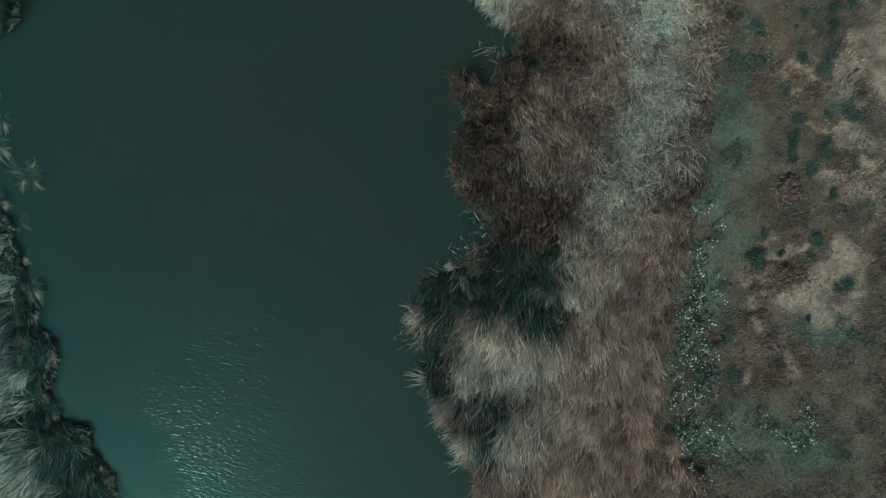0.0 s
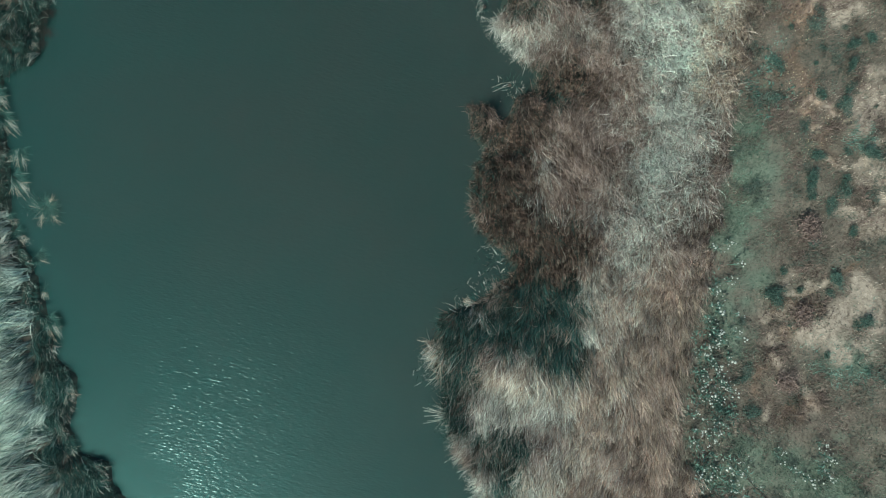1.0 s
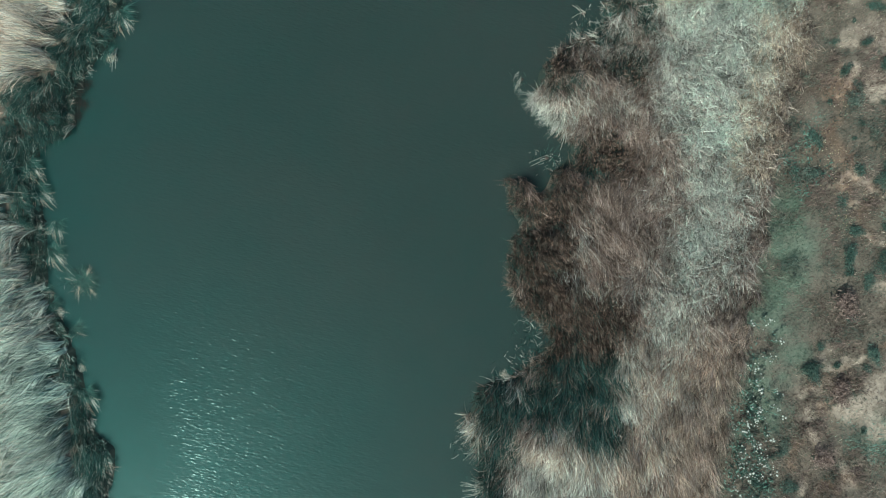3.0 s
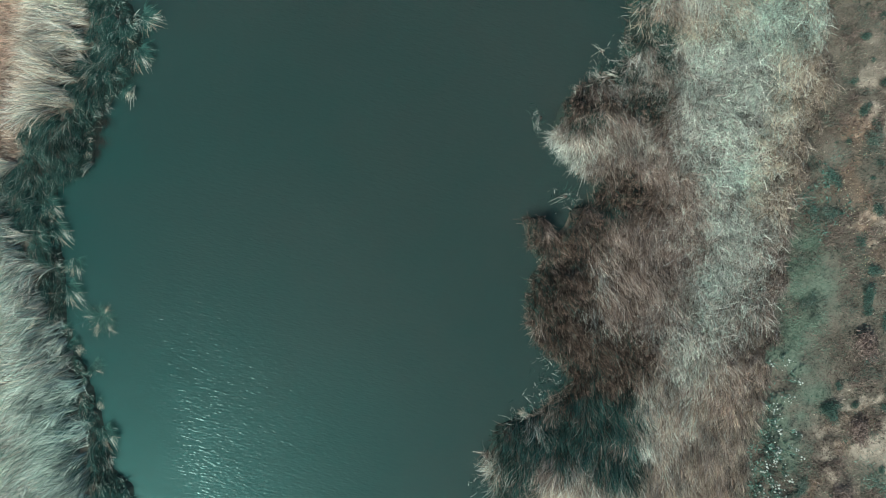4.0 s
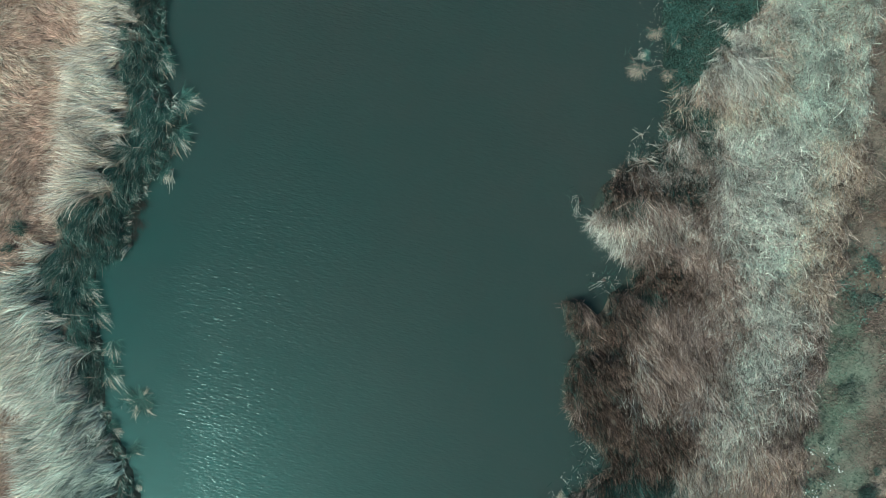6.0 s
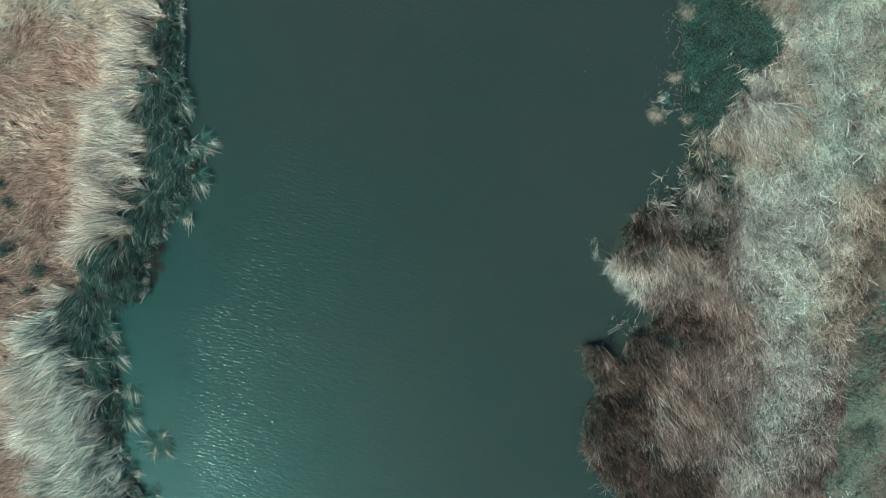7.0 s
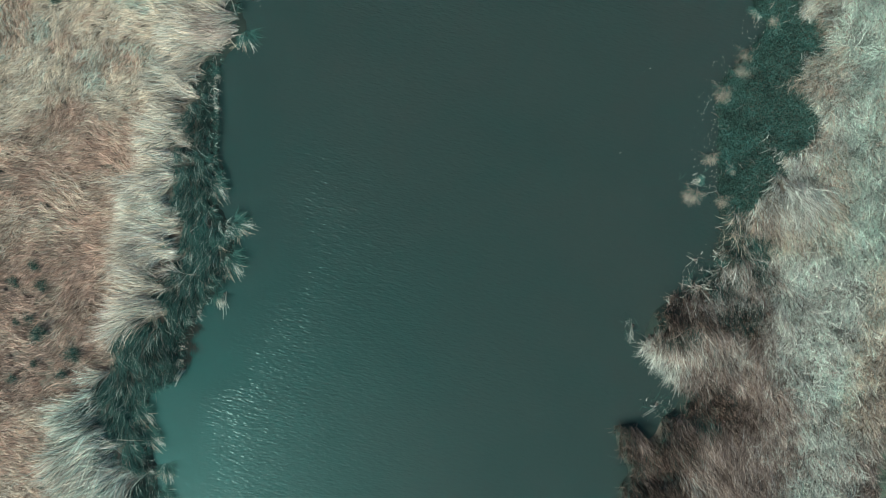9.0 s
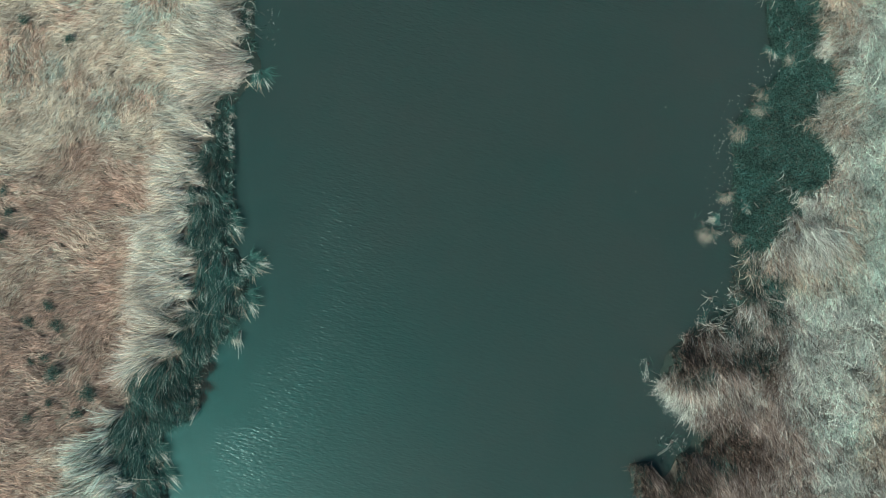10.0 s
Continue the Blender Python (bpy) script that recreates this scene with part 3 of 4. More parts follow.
    lean1 = lean0 + np.abs(rng.normal(0.85, 0.3, n))
    lean0 = np.where(rush_kind, np.abs(rng.normal(0.15, 0.12, n)), lean0)
    lean1 = np.where(rush_kind, lean0 + np.abs(rng.normal(0.3, 0.25, n)), lean1)
    gx, gy, turn = gather(x, y, 0.2, 0.48, 72)
    az = az + 0.33 * turn
    base = np.stack([gx, gy, ground_height(gx, gy) - 0.03], 1)
    green_pale = (kind == 0) & (rng.random(n) < np.clip(0.1 + 0.6 * (band > 0.45) * value_noise(x, y, 0.8, 23) + 0.75 * np.clip((x - 8.8) / 0.6, 0, 1) * (y > 14), 0, 0.85))
    warm = (kind == 0) & ~green_pale & (y > 14.5) & (rng.random(n) < np.clip(1.5 * value_noise(x, y, 1.0, 24) - 0.35 + 0.8 * np.exp(-((x - 8.1) / 0.5) ** 2), 0, 0.9))
    warm = warm | ((kind < 2) & (v < 2.1) & (y > 7.5) & (rng.random(n) < 0.6))
    warm = warm | ((kind == 0) & drape & (y < 0) & (rng.random(n) < 0.45))
    warm = warm | ((kind < 3) & (kind > 0) & (x > 4) & (rng.random(n) < 0.4 * np.clip((3.0 - y) / 3.5, 0, 1) * (0.5 + value_noise(x, y, 0.8, 34))))
    rosy = (warm & (rng.random(n) < 0.75 * value_noise(x, y, 0.7, 27)) & (y > 15.5)) | ((kind == 1) & (y < 1.5) & (x > 3) & (rng.random(n) < 0.35 * value_noise(x, y, 0.9, 30)))
    tone = np.where(green_pale, 4, np.where(rosy, 3, np.where(warm, 5, np.where(kind < 3, kind, (kind == 4) & (rng.random(n) < 0.5)))))
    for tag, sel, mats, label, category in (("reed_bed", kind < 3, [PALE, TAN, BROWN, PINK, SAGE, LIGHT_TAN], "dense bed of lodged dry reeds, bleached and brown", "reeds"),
                                            ("reed_gap_shade", kind == 5, [UNDER], "short dark blades painting the shade between the standing reeds", "litter"),
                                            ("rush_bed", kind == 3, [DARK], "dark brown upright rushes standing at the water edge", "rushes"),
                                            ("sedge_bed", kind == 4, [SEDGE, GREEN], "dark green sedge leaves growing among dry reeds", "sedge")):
        me = blades(tag, base[sel], az[sel], length[sel], width[sel], lean0[sel], lean1[sel], tone[sel], mats, rng, joints=2 if tag == "reed_gap_shade" else 3, bend=0.3)
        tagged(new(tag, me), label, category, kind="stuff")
    # seed heads on the rushes
    i = np.flatnonzero(rush_kind)
    i = i[rng.random(len(i)) < 0.42]
    foot = base[i] + np.array([0, 0, 1.0]) * (length[i] * 0.85)[:, None] + np.stack([np.cos(az[i]), np.sin(az[i]), np.zeros(len(i))], 1) * (length[i] * 0.16)[:, None]
    head = np.array([(0.012, 0, 0.0), (0, 0.012, 0), (-0.012, 0, 0), (0, -0.012, 0), (0.026, 0.018, 0.05), (-0.018, -0.01, -0.045)])
    verts = foot[:, None, :] + head[None] * rng.uniform(0.4, 1.0, len(i))[:, None, None]
    tri = np.array([0, 1, 4, 1, 2, 4, 2, 3, 4, 3, 0, 4, 1, 0, 5, 2, 1, 5, 3, 2, 5, 0, 3, 5])
    loops = (np.arange(len(i))[:, None] * 6 + tri[None]).ravel()
    me = raw_mesh("rush_heads", verts.reshape(-1, 3), loops, np.full(len(i) * 8, 3), None, [HEAD])
    tagged(new("rush_heads", me), "small orange-brown seed heads on dark rushes", "seed heads", kind="stuff")


def cress_patch():
    rng = np.random.default_rng(21)
    x, y = scatter(rng, 140000, 3.4, 9.0, 15.2, 28)
    keep = (ragged_gap(x, y) > 0.12 + 0.3 * rng.random(len(x))) & (x > edge(RIGHT_SHORE, y) - 0.1)
    x, y = x[keep], y[keep]
    n = len(x)
    z = np.maximum(ground_height(x, y), 0) + 0.18 * value_noise(x, y, 0.5, 2) * rng.random(n)
    me = blades("waterside_herbs", np.stack([x, y, z], 1), rng.uniform(0, 6.28, n), rng.uniform(0.05, 0.15, n), rng.uniform(0.012, 0.032, n), rng.uniform(0.4, 1.3, n), rng.uniform(1.1, 1.8, n),
                (rng.random(n) < 0.25 * value_noise(x, y, 0.35, 25)).astype(int), [CRESS_LEAF, GREEN], rng, joints=2, mottle=0.6)
    i = rng.choice(n, 4200, replace=False)
    k = len(i)
    me2 = blades("herb_sedge", np.stack([x[i], y[i], np.full(k, 0.05)], 1), rng.uniform(0, 6.28, k), rng.uniform(0.3, 0.6, k), rng.uniform(0.009, 0.017, k), rng.uniform(0.2, 0.7, k), rng.uniform(0.9, 1.7, k),
                 rng.choice([0, 1], k, p=[0.96, 0.04]), [GREEN, TAN], rng)
    tagged(new("herb_sedge", me2), "scattered green sedge leaves among dark herbs", "sedge", kind="stuff")
    tagged(new("waterside_herbs", me), "dark green leafy herbs carpeting a reed gap beside water", "herbs", kind="stuff")


# ---- left bank ----
def left_bank():
    rng = np.random.default_rng(31)
    x, y = scatter(rng, 430000, -26.8, -12.5, -10.4, 27.4)
    s, f, b = edge(LEFT_SHORE, y) - x, edge(FRINGE, y) - x + (value_noise(x, y, 0.6, 41) - 0.5) * 0.7 + (value_noise(x * 0.6 + y * 0.35, y * 1.6, 0.5, 39) - 0.5) * 0.8, edge(BELT, y) - x + (value_noise(x, y, 1.0, 42) - 0.5) * 1.4
    zone = np.where(s < 0.03 + 0.12 * value_noise(x, y, 0.4, 48), -1, np.where(f < 0, 0, np.where(b < 0, 1, 2)))
    dens = np.array([1.0, 0.85, 0.9, 0])[zone]
    keep = (zone >= 0) & (rng.random(len(x)) < dens)
    x, y, zone, s = x[keep], y[keep], zone[keep], s[keep]
    n = len(x)
    x, y, turn = gather(x, y, 0.24, 0.4, 71)
    gap = ragged(x, y, [(-22.7, 11.1, 0.6, 0.5), (-23.6, 12.9, 0.5, 0.35), (-24.4, 17.5, 0.6, 0.8), (-23.6, 24.6, 0.5, 0.5), (-21.7, 9.4, 0.6, 0.4), (-23.6, 9.3, 0.8, 0.4), (-22.6, 12.8, 0.4, 0.3), (-21.3, 10.1, 0.5, 0.3), (-24.6, 16.2, 0.4, 0.4)], 60)
    t = rng.random(n)
    south = np.clip((10.5 - y) / 2.0, 0, 1)
    base = np.stack([x, y, ground_height(x, y) - 0.03], 1)
    # low green fringe
    i = np.flatnonzero(zone == 0)
    k = len(i)
    rim = (s[i] < 0.45) & (rng.random(k) < 0.55)
    az = radians(-78) + rng.normal(0, 0.28, k) + (value_noise(x[i], y[i], 1.0, 47) - 0.5) * 1.6 + (value_noise(x[i], y[i], 0.3, 57) - 0.5) * 0.9 + 0.45 * turn[i]
    az = np.where(rim, radians(-30) + rng.normal(0, 0.4, k) + 0.7 * turn[i], az)
    long = rng.uniform(0.4, 0.9, k) * np.where(rim, 0.55, np.clip(s[i] / 0.7, 0.4, 1))
    kind = np.where(rng.random(k) < 0.05 * value_noise(x[i], y[i], 0.5, 68) * 2, 3, rng.choice([0, 1, 2], k, p=[0.975, 0.015, 0.01]))
    kind = np.where(rim & (rng.random(k) < np.clip(2.2 * value_noise(x[i], y[i], 0.8, 63) - 1.2, 0, 0.5)), rng.choice([1, 2, 3], k), kind)
    me = blades("sedge_fringe", base[i], az, long, rng.uniform(0.007, 0.013, k), np.abs(rng.normal(0.85, 0.2, k)), rng.uniform(1.2, 1.8, k), kind, [GREEN, TAN, PALE, SAGE], rng)
    tagged(new("sedge_fringe", me), "low dark green sedge fringe along the water edge", "sedge", kind="stuff")
    # tall bleached belt
    i = np.flatnonzero(zone == 1)
    k = len(i)
    az = np.where(rng.random(k) < south[i], radians(-148), radians(188)) + rng.normal(0, 0.24, k) + (value_noise(x[i], y[i], 1.2, 43) - 0.5) * 0.8 + (value_noise(x[i], y[i], 0.35, 58) - 0.5) * 0.6 + 0.38 * turn[i]
    brink = x[i] - edge(FRINGE, y[i])
    teeth = value_noise(x[i] * 0.6 + y[i] * 0.35, y[i] * 1.6, 0.5, 39)
    az = np.where((rng.random(k) < 0.004) & (brink > -0.6), radians(-35) + rng.normal(0, 0.5, k), az)
    pale = value_noise(x[i], y[i] * 0.8, 0.8, 44)
    kind = np.where(rng.random(k) < 0.68 + 0.3 * pale, 0, 1)
    kind = np.where(rng.random(k) < 0.03 + 0.12 * (pale < 0.3), 2, kind)
    sage = np.clip(0.02 + 0.45 * south[i] + 0.3 * np.clip((3 - y[i]) / 3, 0, 1) + 0.4 * (value_noise(x[i], y[i], 0.7, 59) - 0.5), 0, 0.9) * np.where(brink > -1.3, 1.2, 0.8)
    kind = np.where((kind < 2) & (rng.random(k) < sage), 4, kind)
    kind = np.where(rng.random(k) < 0.16 * np.clip((1.5 - y[i]) / 3, 0, 1) * (0.3 + value_noise(x[i], y[i], 0.8, 64)), 2, kind)
    kind = np.where(rng.random(k) < np.clip(0.55 + brink / 0.9, 0, 0.5) * (teeth < 0.5), 2, kind)
    up = np.clip((y[i] - 13) / 5, 0, 1)
    tall = rng.uniform(1.2, 2.0, k) * (1 - 0.4 * up) * np.clip(0.6 - brink / 1.1, 0.6, 1)
    headland = np.exp(-((x[i] + 15.8) / 0.6) ** 2 - ((y[i] - 23.0) / 0.7) ** 2)
    kind = np.where(rng.random(k) < headland * 0.8, 1, kind)
    me = blades("reed_belt", base[i], az, tall, rng.uniform(0.010, 0.018, k), np.abs(rng.normal(0.6, 0.2, k)) + 0.2 * south[i] + 0.3 * up, rng.uniform(1.3, 2.0, k) + 0.2 * south[i], np.where((kind == 0) & (rng.random(k) < np.clip((y[i] - 3) / 6, 0.3, 0.55)), 3, kind), [PALE, TAN, GREEN, CREAM, SAGE], rng)
    tagged(new("reed_belt", me), "tall bleached reeds leaning from the water edge", "reeds", kind="stuff")
    # dry meadow behind
    i = np.flatnonzero((zone == 2) & (rng.random(n) > np.clip(gap * 1.6, 0, 0.8)))
    k = len(i)
    drift = 0.6 * value_noise(x[i] + 0.6 * y[i], y[i] * 1.3 - 0.5 * x[i], 1.6, 45) + 0.4 * value_noise(x[i], y[i], 0.5, 50)
    tone = 0.62 * drift + 0.38 * rng.random(k)
    north = np.clip((y[i] - 18.4 + (value_noise(x[i], y[i], 1.5, 69) - 0.5) * 4) / 2.5, 0, 1)
    low = np.clip((8.8 - y[i]) / 1.2, 0, 1) * np.clip((y[i] - 3.5) / 1.5, 0, 1)
    tone = tone + 0.17 * north - 0.12 * (1 - north) * (1 - low) + 0.05 * low
    kind = np.where(tone < 0.46, 2, np.where(tone < 0.58, 1, 0))
    sage = np.clip((y[i] - 17) / 3, 0, 1) * (value_noise(x[i] + 0.5 * y[i], y[i], 1.1, 67) > 0.62)
    kind = np.where((kind == 0) & (rng.random(k) < 0.05 + 0.6 * sage), 5, kind)
    kind = np.where((kind == 0) & (rng.random(k) < 0.12), 4, kind)
    kind = np.where((rng.random(k) < 0.03 + (0.22 + 0.3 * np.clip((14.5 - y[i]) / 3, 0, 1)) * (1 - north) * (1 - 0.7 * low) * (0.4 + 1.2 * value_noise(x[i], y[i] * 1.6, 0.7, 65))), 3, kind)
    az = radians(192) + rng.normal(0, 0.36, k) + (value_noise(x[i], y[i], 0.25, 66) - 0.5) * 1.0 + 0.4 * turn[i] + (value_noise(x[i], y[i], 1.8, 46) - 0.5) * 2.0 + (value_noise(x[i], y[i], 0.6, 49) - 0.5) * 1.0
    az = az + np.clip((y[i] - 17) / 5, 0, 1) * 0.75
    me = blades("dry_meadow", base[i], az, rng.uniform(0.28, 0.62, k), rng.uniform(0.010, 0.020, k), np.abs(rng.normal(1.0, 0.15, k)) + 0.12 * north, rng.uniform(1.35, 1.7, k), kind, [CREAM, LIGHT_TAN, PINK, BROWN, PALE, SAGE], rng, joints=2, mottle=0.55)
    tagged(new("dry_meadow", me), "dry tan and pinkish brown grass lying in swathes", "grass", kind="stuff")


# ---- right meadow ----
def right_meadow():
    rng = np.random.default_rng(51)
    x, y = scatter(rng, 240000, 8.0, 18.2, -10.4, 18)
    inside = x - edge(REED_EDGE, y)
    dry, lawn = ragged(x, y, DRY), ragged(x, y, LAWN, 80)
    rough, heath, moss = value_noise(x, y, 0.8, 52), value_noise(x, y, 1.2, 53) * 0.6 + value_noise(x, y, 0.4, 54) * 0.4, value_noise(x, y, 0.6, 55) * 0.6 + value_noise(x, y, 0.25, 56) * 0.4
    keep = (inside > -0.3) & (rng.random(len(x)) < (0.3 + 0.7 * rough) * (1 - 0.45 * dry))
    x, y, dry, lawn, rough, heath, moss = (a[keep] for a in (x, y, dry, lawn, rough, heath, moss))
    n = len(x)
    kind = np.where(rng.random(n) < lawn * 1.1 + 0.15, 1, 0)
    kind = np.where(rng.random(n) < dry * 1.1, 2, kind)
    red, mire = ragged(x, y, RUSSET, 86), ragged(x, y, MIRE, 87)
    kind = np.where(rng.random(n) < red * 0.5, 3, kind)
    kind = np.where(rng.random(n) < mire * 0.6, 4, kind)
    kind = np.where(rng.random(n) < np.clip((heath - 0.44) * 4, 0, 0.85) * (1 - lawn), 3, kind)
    kind = np.where(rng.random(n) < np.clip((moss - 0.60) * 7, 0, 0.8), 4, kind)
    lush = ragged(x, y, [(14.1, -2.5, 0.9, 0.5), (15.2, -2.9, 0.8, 0.4), (13.4, -1.9, 0.5, 0.3), (15.7, -1.2, 0.4, 0.5), (12.4, 9.4, 0.4, 0.6), (15.5, 5.8, 0.7, 0.4)], 85)
    kind = np.where(rng.random(n) < lush * 0.9, 5, kind)
    length = rng.uniform(0.07, 0.2, n) * (0.6 + 0.8 * rough) * np.array([1, 0.9, 1, 1.3, 1.2, 1.1])[kind]
    me = blades("meadow_turf", np.stack([x, y, ground_height(x, y) - 0.01], 1), rng.uniform(0, 6.28, n), length, rng.uniform(0.009, 0.020, n),
                rng.uniform(0.1, 0.8, n), rng.uniform(0.8, 1.7, n), kind, [TURF, TURF_GREEN, STRAW, HEATH, BUSH, LUSH], rng, joints=2, mottle=0.7)
    tagged(new("meadow_turf", me), "short rough meadow turf, green brown and straw coloured", "grass", kind="stuff")


right_reeds()
cress_patch()
left_bank()
right_meadow()


# ---- tussocks ----
def mound_mesh(name, r, h, material, rng):
    bm = bmesh.new()
    bmesh.ops.create_icosphere(bm, subdivisions=2, radius=1.0)
    for v in bm.verts:
        k = 1 + 0.25 * (rng.random() - 0.5)
        v.co = Vector((v.co.x * r * k, v.co.y * r * k, (v.co.z * 0.7 + 0.3) * h * k))
    me = bpy.data.meshes.new(name)
    bm.to_mesh(me)
    bm.free()
    me.materials.append(material)
    return me


def tussock(seed, green, radius, fresh=None, dead=None, mixed=0.03):
    """Leaves spring from a short crown and arch over to one side; bleached ones hang furthest."""
    rng = np.random.default_rng(seed)
    ob = new("grass_tussock", mound_mesh("grass_tussock", radius * 0.3, 0.1, TUFT_SHADE, rng))
    for name, n, mats, share in (("green_leaves", int(330 * green) + 90, fresh or [GREEN, SAGE], mixed), ("dry_leaves", int(210 * (1 - green) ** 1.4) + 8, dead or [PALE, LIGHT_TAN], 0.6)):
        dry = name == "dry_leaves"
        across = rng.uniform(-1, 1, n)
        back = rng.random(n) * (0.35 if dry else 0.9)
        base = np.stack([(0.3 if dry else 0.22) * radius - back * radius * 0.7, across * radius * (0.4 if dry else 0.7), 0.06 + 0.06 * rng.random(n) - 0.08 * across ** 2], 1)
        tuft = (value_noise(base[:, 0] + seed, base[:, 1], 0.11, seed) - 0.5) * 1.7
        az = across * (0.6 if dry else 1.15) + rng.normal(0, 0.2 if dry else 0.35, n) + tuft
        long = radius * rng.uniform(0.45, 1.6, n) * (1.15 if dry else 0.95) * (1 - 0.25 * across ** 2)
        me = blades(name, base, az, long, rng.uniform(0.006, 0.012, n), np.abs(rng.normal(0.95, 0.2, n)), rng.uniform(1.3, 1.85, n), (rng.random(n) < share).astype(int) % len(mats), mats, rng)
        part(name, me, ob, "withered tan leaves, and dark leaves painting shadow" if dead else "bleached dry leaves" if dry else "arching green leaves")
    return ob


# x, y, heading in degrees, size, kind (0 green, 1 mixed, 2 bleached, 3 half dry, 4 near-black, paints bank shadow, 5
# tan)
TUFTS = [(-14.8, 15.25, -25, 1.45, 1), (-15.15, 13.85, -75, 1.15, 1), (-16.2, 13.1, -60, 0.8, 2), (-15.6, 12.4, -65, 0.9, 3), (-15.75, 16.9, -70, 1.2, 1), (-15.6, 14.6, -60, 1.1, 0), (-18.75, 8.9, -40, 0.9, 3), (-18.72, 7.8, -60, 1.0, 1), (-18.38, 6.85, -55, 1.05, 1),
         (-17.7, 5.5, -80, 0.9, 1), (-17.9, 4.4, -50, 1.1, 1), (-16.85, 3.25, -125, 1.25, 0), (-16.5, 3.38, 30, 1.0, 0), (-16.45, 3.12, -60, 1.15, 0), (-18.05, 2.9, -45, 0.9, 2), (-17.75, 2.2, -40, 1.0, 3), (-16.9, 1.3, -50, 0.9, 0)]
TUFTS += [(-16.75, 0.0, -70, 0.9, 3), (-16.4, -1.3, -60, 1.0, 1), (-17.2, 10.0, -70, 0.9, 3), (-14.5, 22.7, -75, 1.0, 1), (-15.7, 21.3, -60, 0.8, 3), (-15.85, 19.6, -80, 0.7, 0), (-17.9, 9.55, -50, 0.9, 2), (-15.7, -4.0, -40, 1.0, 0), (-15.7, -6.2, -50, 0.9, 1),
          (-14.6, -7.7, -60, 1.0, 0), (-13.5, -8.9, -40, 1.1, 3), (-15.2, -8.5, -70, 0.9, 1), (-16.4, -7.7, -60, 0.9, 1)]
TUFTS += [(5.1, 22.2, -80, 1.0, 5), (4.95, 21.5, -105, 1.0, 5), (4.2, 20.7, -95, 1.15, 5), (3.72, 18.1, -85, 0.9, 5), (3.05, 16.65, -115, 1.2, 5), (4.2, 16.45, -100, 0.9, 5), (4.6, 15.7, -80, 0.9, 5), (6.2, 23.3, -150, 0.8, 5), (5.45, 23.8, -100, 0.7, 1), (3.4, 17.15, 175, 0.7, 3)]
TUFTS += [(-16.65, 11.2, -80, 1.0, 4), (-16.75, 10.5, -85, 1.15, 4), (-16.95, 9.95, -75, 0.9, 4), (-17.0, 10.8, -60, 1.0, 4), (0.25, -0.5, 165, 1.0, 2), (3.35, 13.05, -125, 0.9, 2), (3.95, 12.85, -70, 0.9, 2), (4.3, 14.0, -50, 1.15, 2), (3.0, 13.2, 170, 0.6, 1), (4.75, 13.6, -60, 0.9, 5), (-0.95, -2.3, -110, 0.7, 2), (0.2, -5.7, -130, 0.8, 2), (4.45, 17.6, -60, 0.7, 3)]
kinds = [tussock(61, 0.85, 0.42, [SEDGE, GREEN], None, 0.5), tussock(62, 0.72, 0.42), tussock(63, 0.45, 0.4), tussock(64, 0.62, 0.38), tussock(65, 0.7, 0.42, [TUFT_SHADE], [TUFT_SHADE], 0.0), tussock(66, 0.66, 0.42, [SEDGE, BROWN], [TAN, LIGHT_TAN], 0.35)]
rng = random.Random(6)
used = set()
for tx, ty, heading, s, k in TUFTS:
    tx, lift = (tx - 0.25 if tx < -5 and ty != 3.25 else tx), (0.12 if ty > 15 and tx > 0 else 0.0)
    s = s * (0.98 if tx < -5 else 0.88)
    z = max(0.0, float(ground_height(np.array([tx]), np.array([ty]))[0])) - 0.03 + lift
    m = pose(tx, ty, z, rng.uniform(-6, 6), rng.uniform(-6, 6), heading + rng.uniform(-8, 8)) @ Matrix.Diagonal((s * rng.uniform(0.9, 1.15), s * rng.uniform(0.85, 1.15), s * 0.5, 1))
    if k not in used:
        used.add(k)
        ob = kinds[k]
        ob.matrix_basis = m
    else:
        ob = copy_thing(kinds[k], m)
    tagged(ob, ("green sedge tussock with some dry leaves at the water edge", "mixed green and bleached grass tussock at the water edge", "bleached dry grass tussock at the water edge",
                "small half-dry sedge tussock beside the river", "near-black tussock painting the shadow by the cut bank", "tan withered grass tussock beside dark herbs at the water")[k], "tussock", "tussocks along the banks")


# ---- flowering plants along the reed edge ----
def tube_mesh(name, lines, radius, material, sides=5):
    """Thin round stems along lines of points, tapering to the tip."""
    bm = bmesh.new()
    for line in lines:
        rings = []
        for i, p in enumerate(line):
            p = Vector(p)
            d = (Vector(line[min(i + 1, len(line) - 1)]) - Vector(line[max(i - 1, 0)])).normalized()
            a = d.orthogonal().normalized()
            b = d.cross(a)
            r = radius * (1 - 0.6 * i / (len(line) - 1))
            rings.append([bm.verts.new(p + (a * math.cos(k * math.tau / sides) + b * math.sin(k * math.tau / sides)) * r) for k in range(sides)])
        for q, w in zip(rings, rings[1:]):
            for k in range(sides):
                bm.faces.new((q[k], q[(k + 1) % sides], w[(k + 1) % sides], w[k]))
        bm.faces.new(rings[-1])
        bm.faces.new(rings[0][::-1])
    me = bpy.data.meshes.new(name)
    bm.to_mesh(me)
    bm.free()
    me.materials.append(material)
    return me


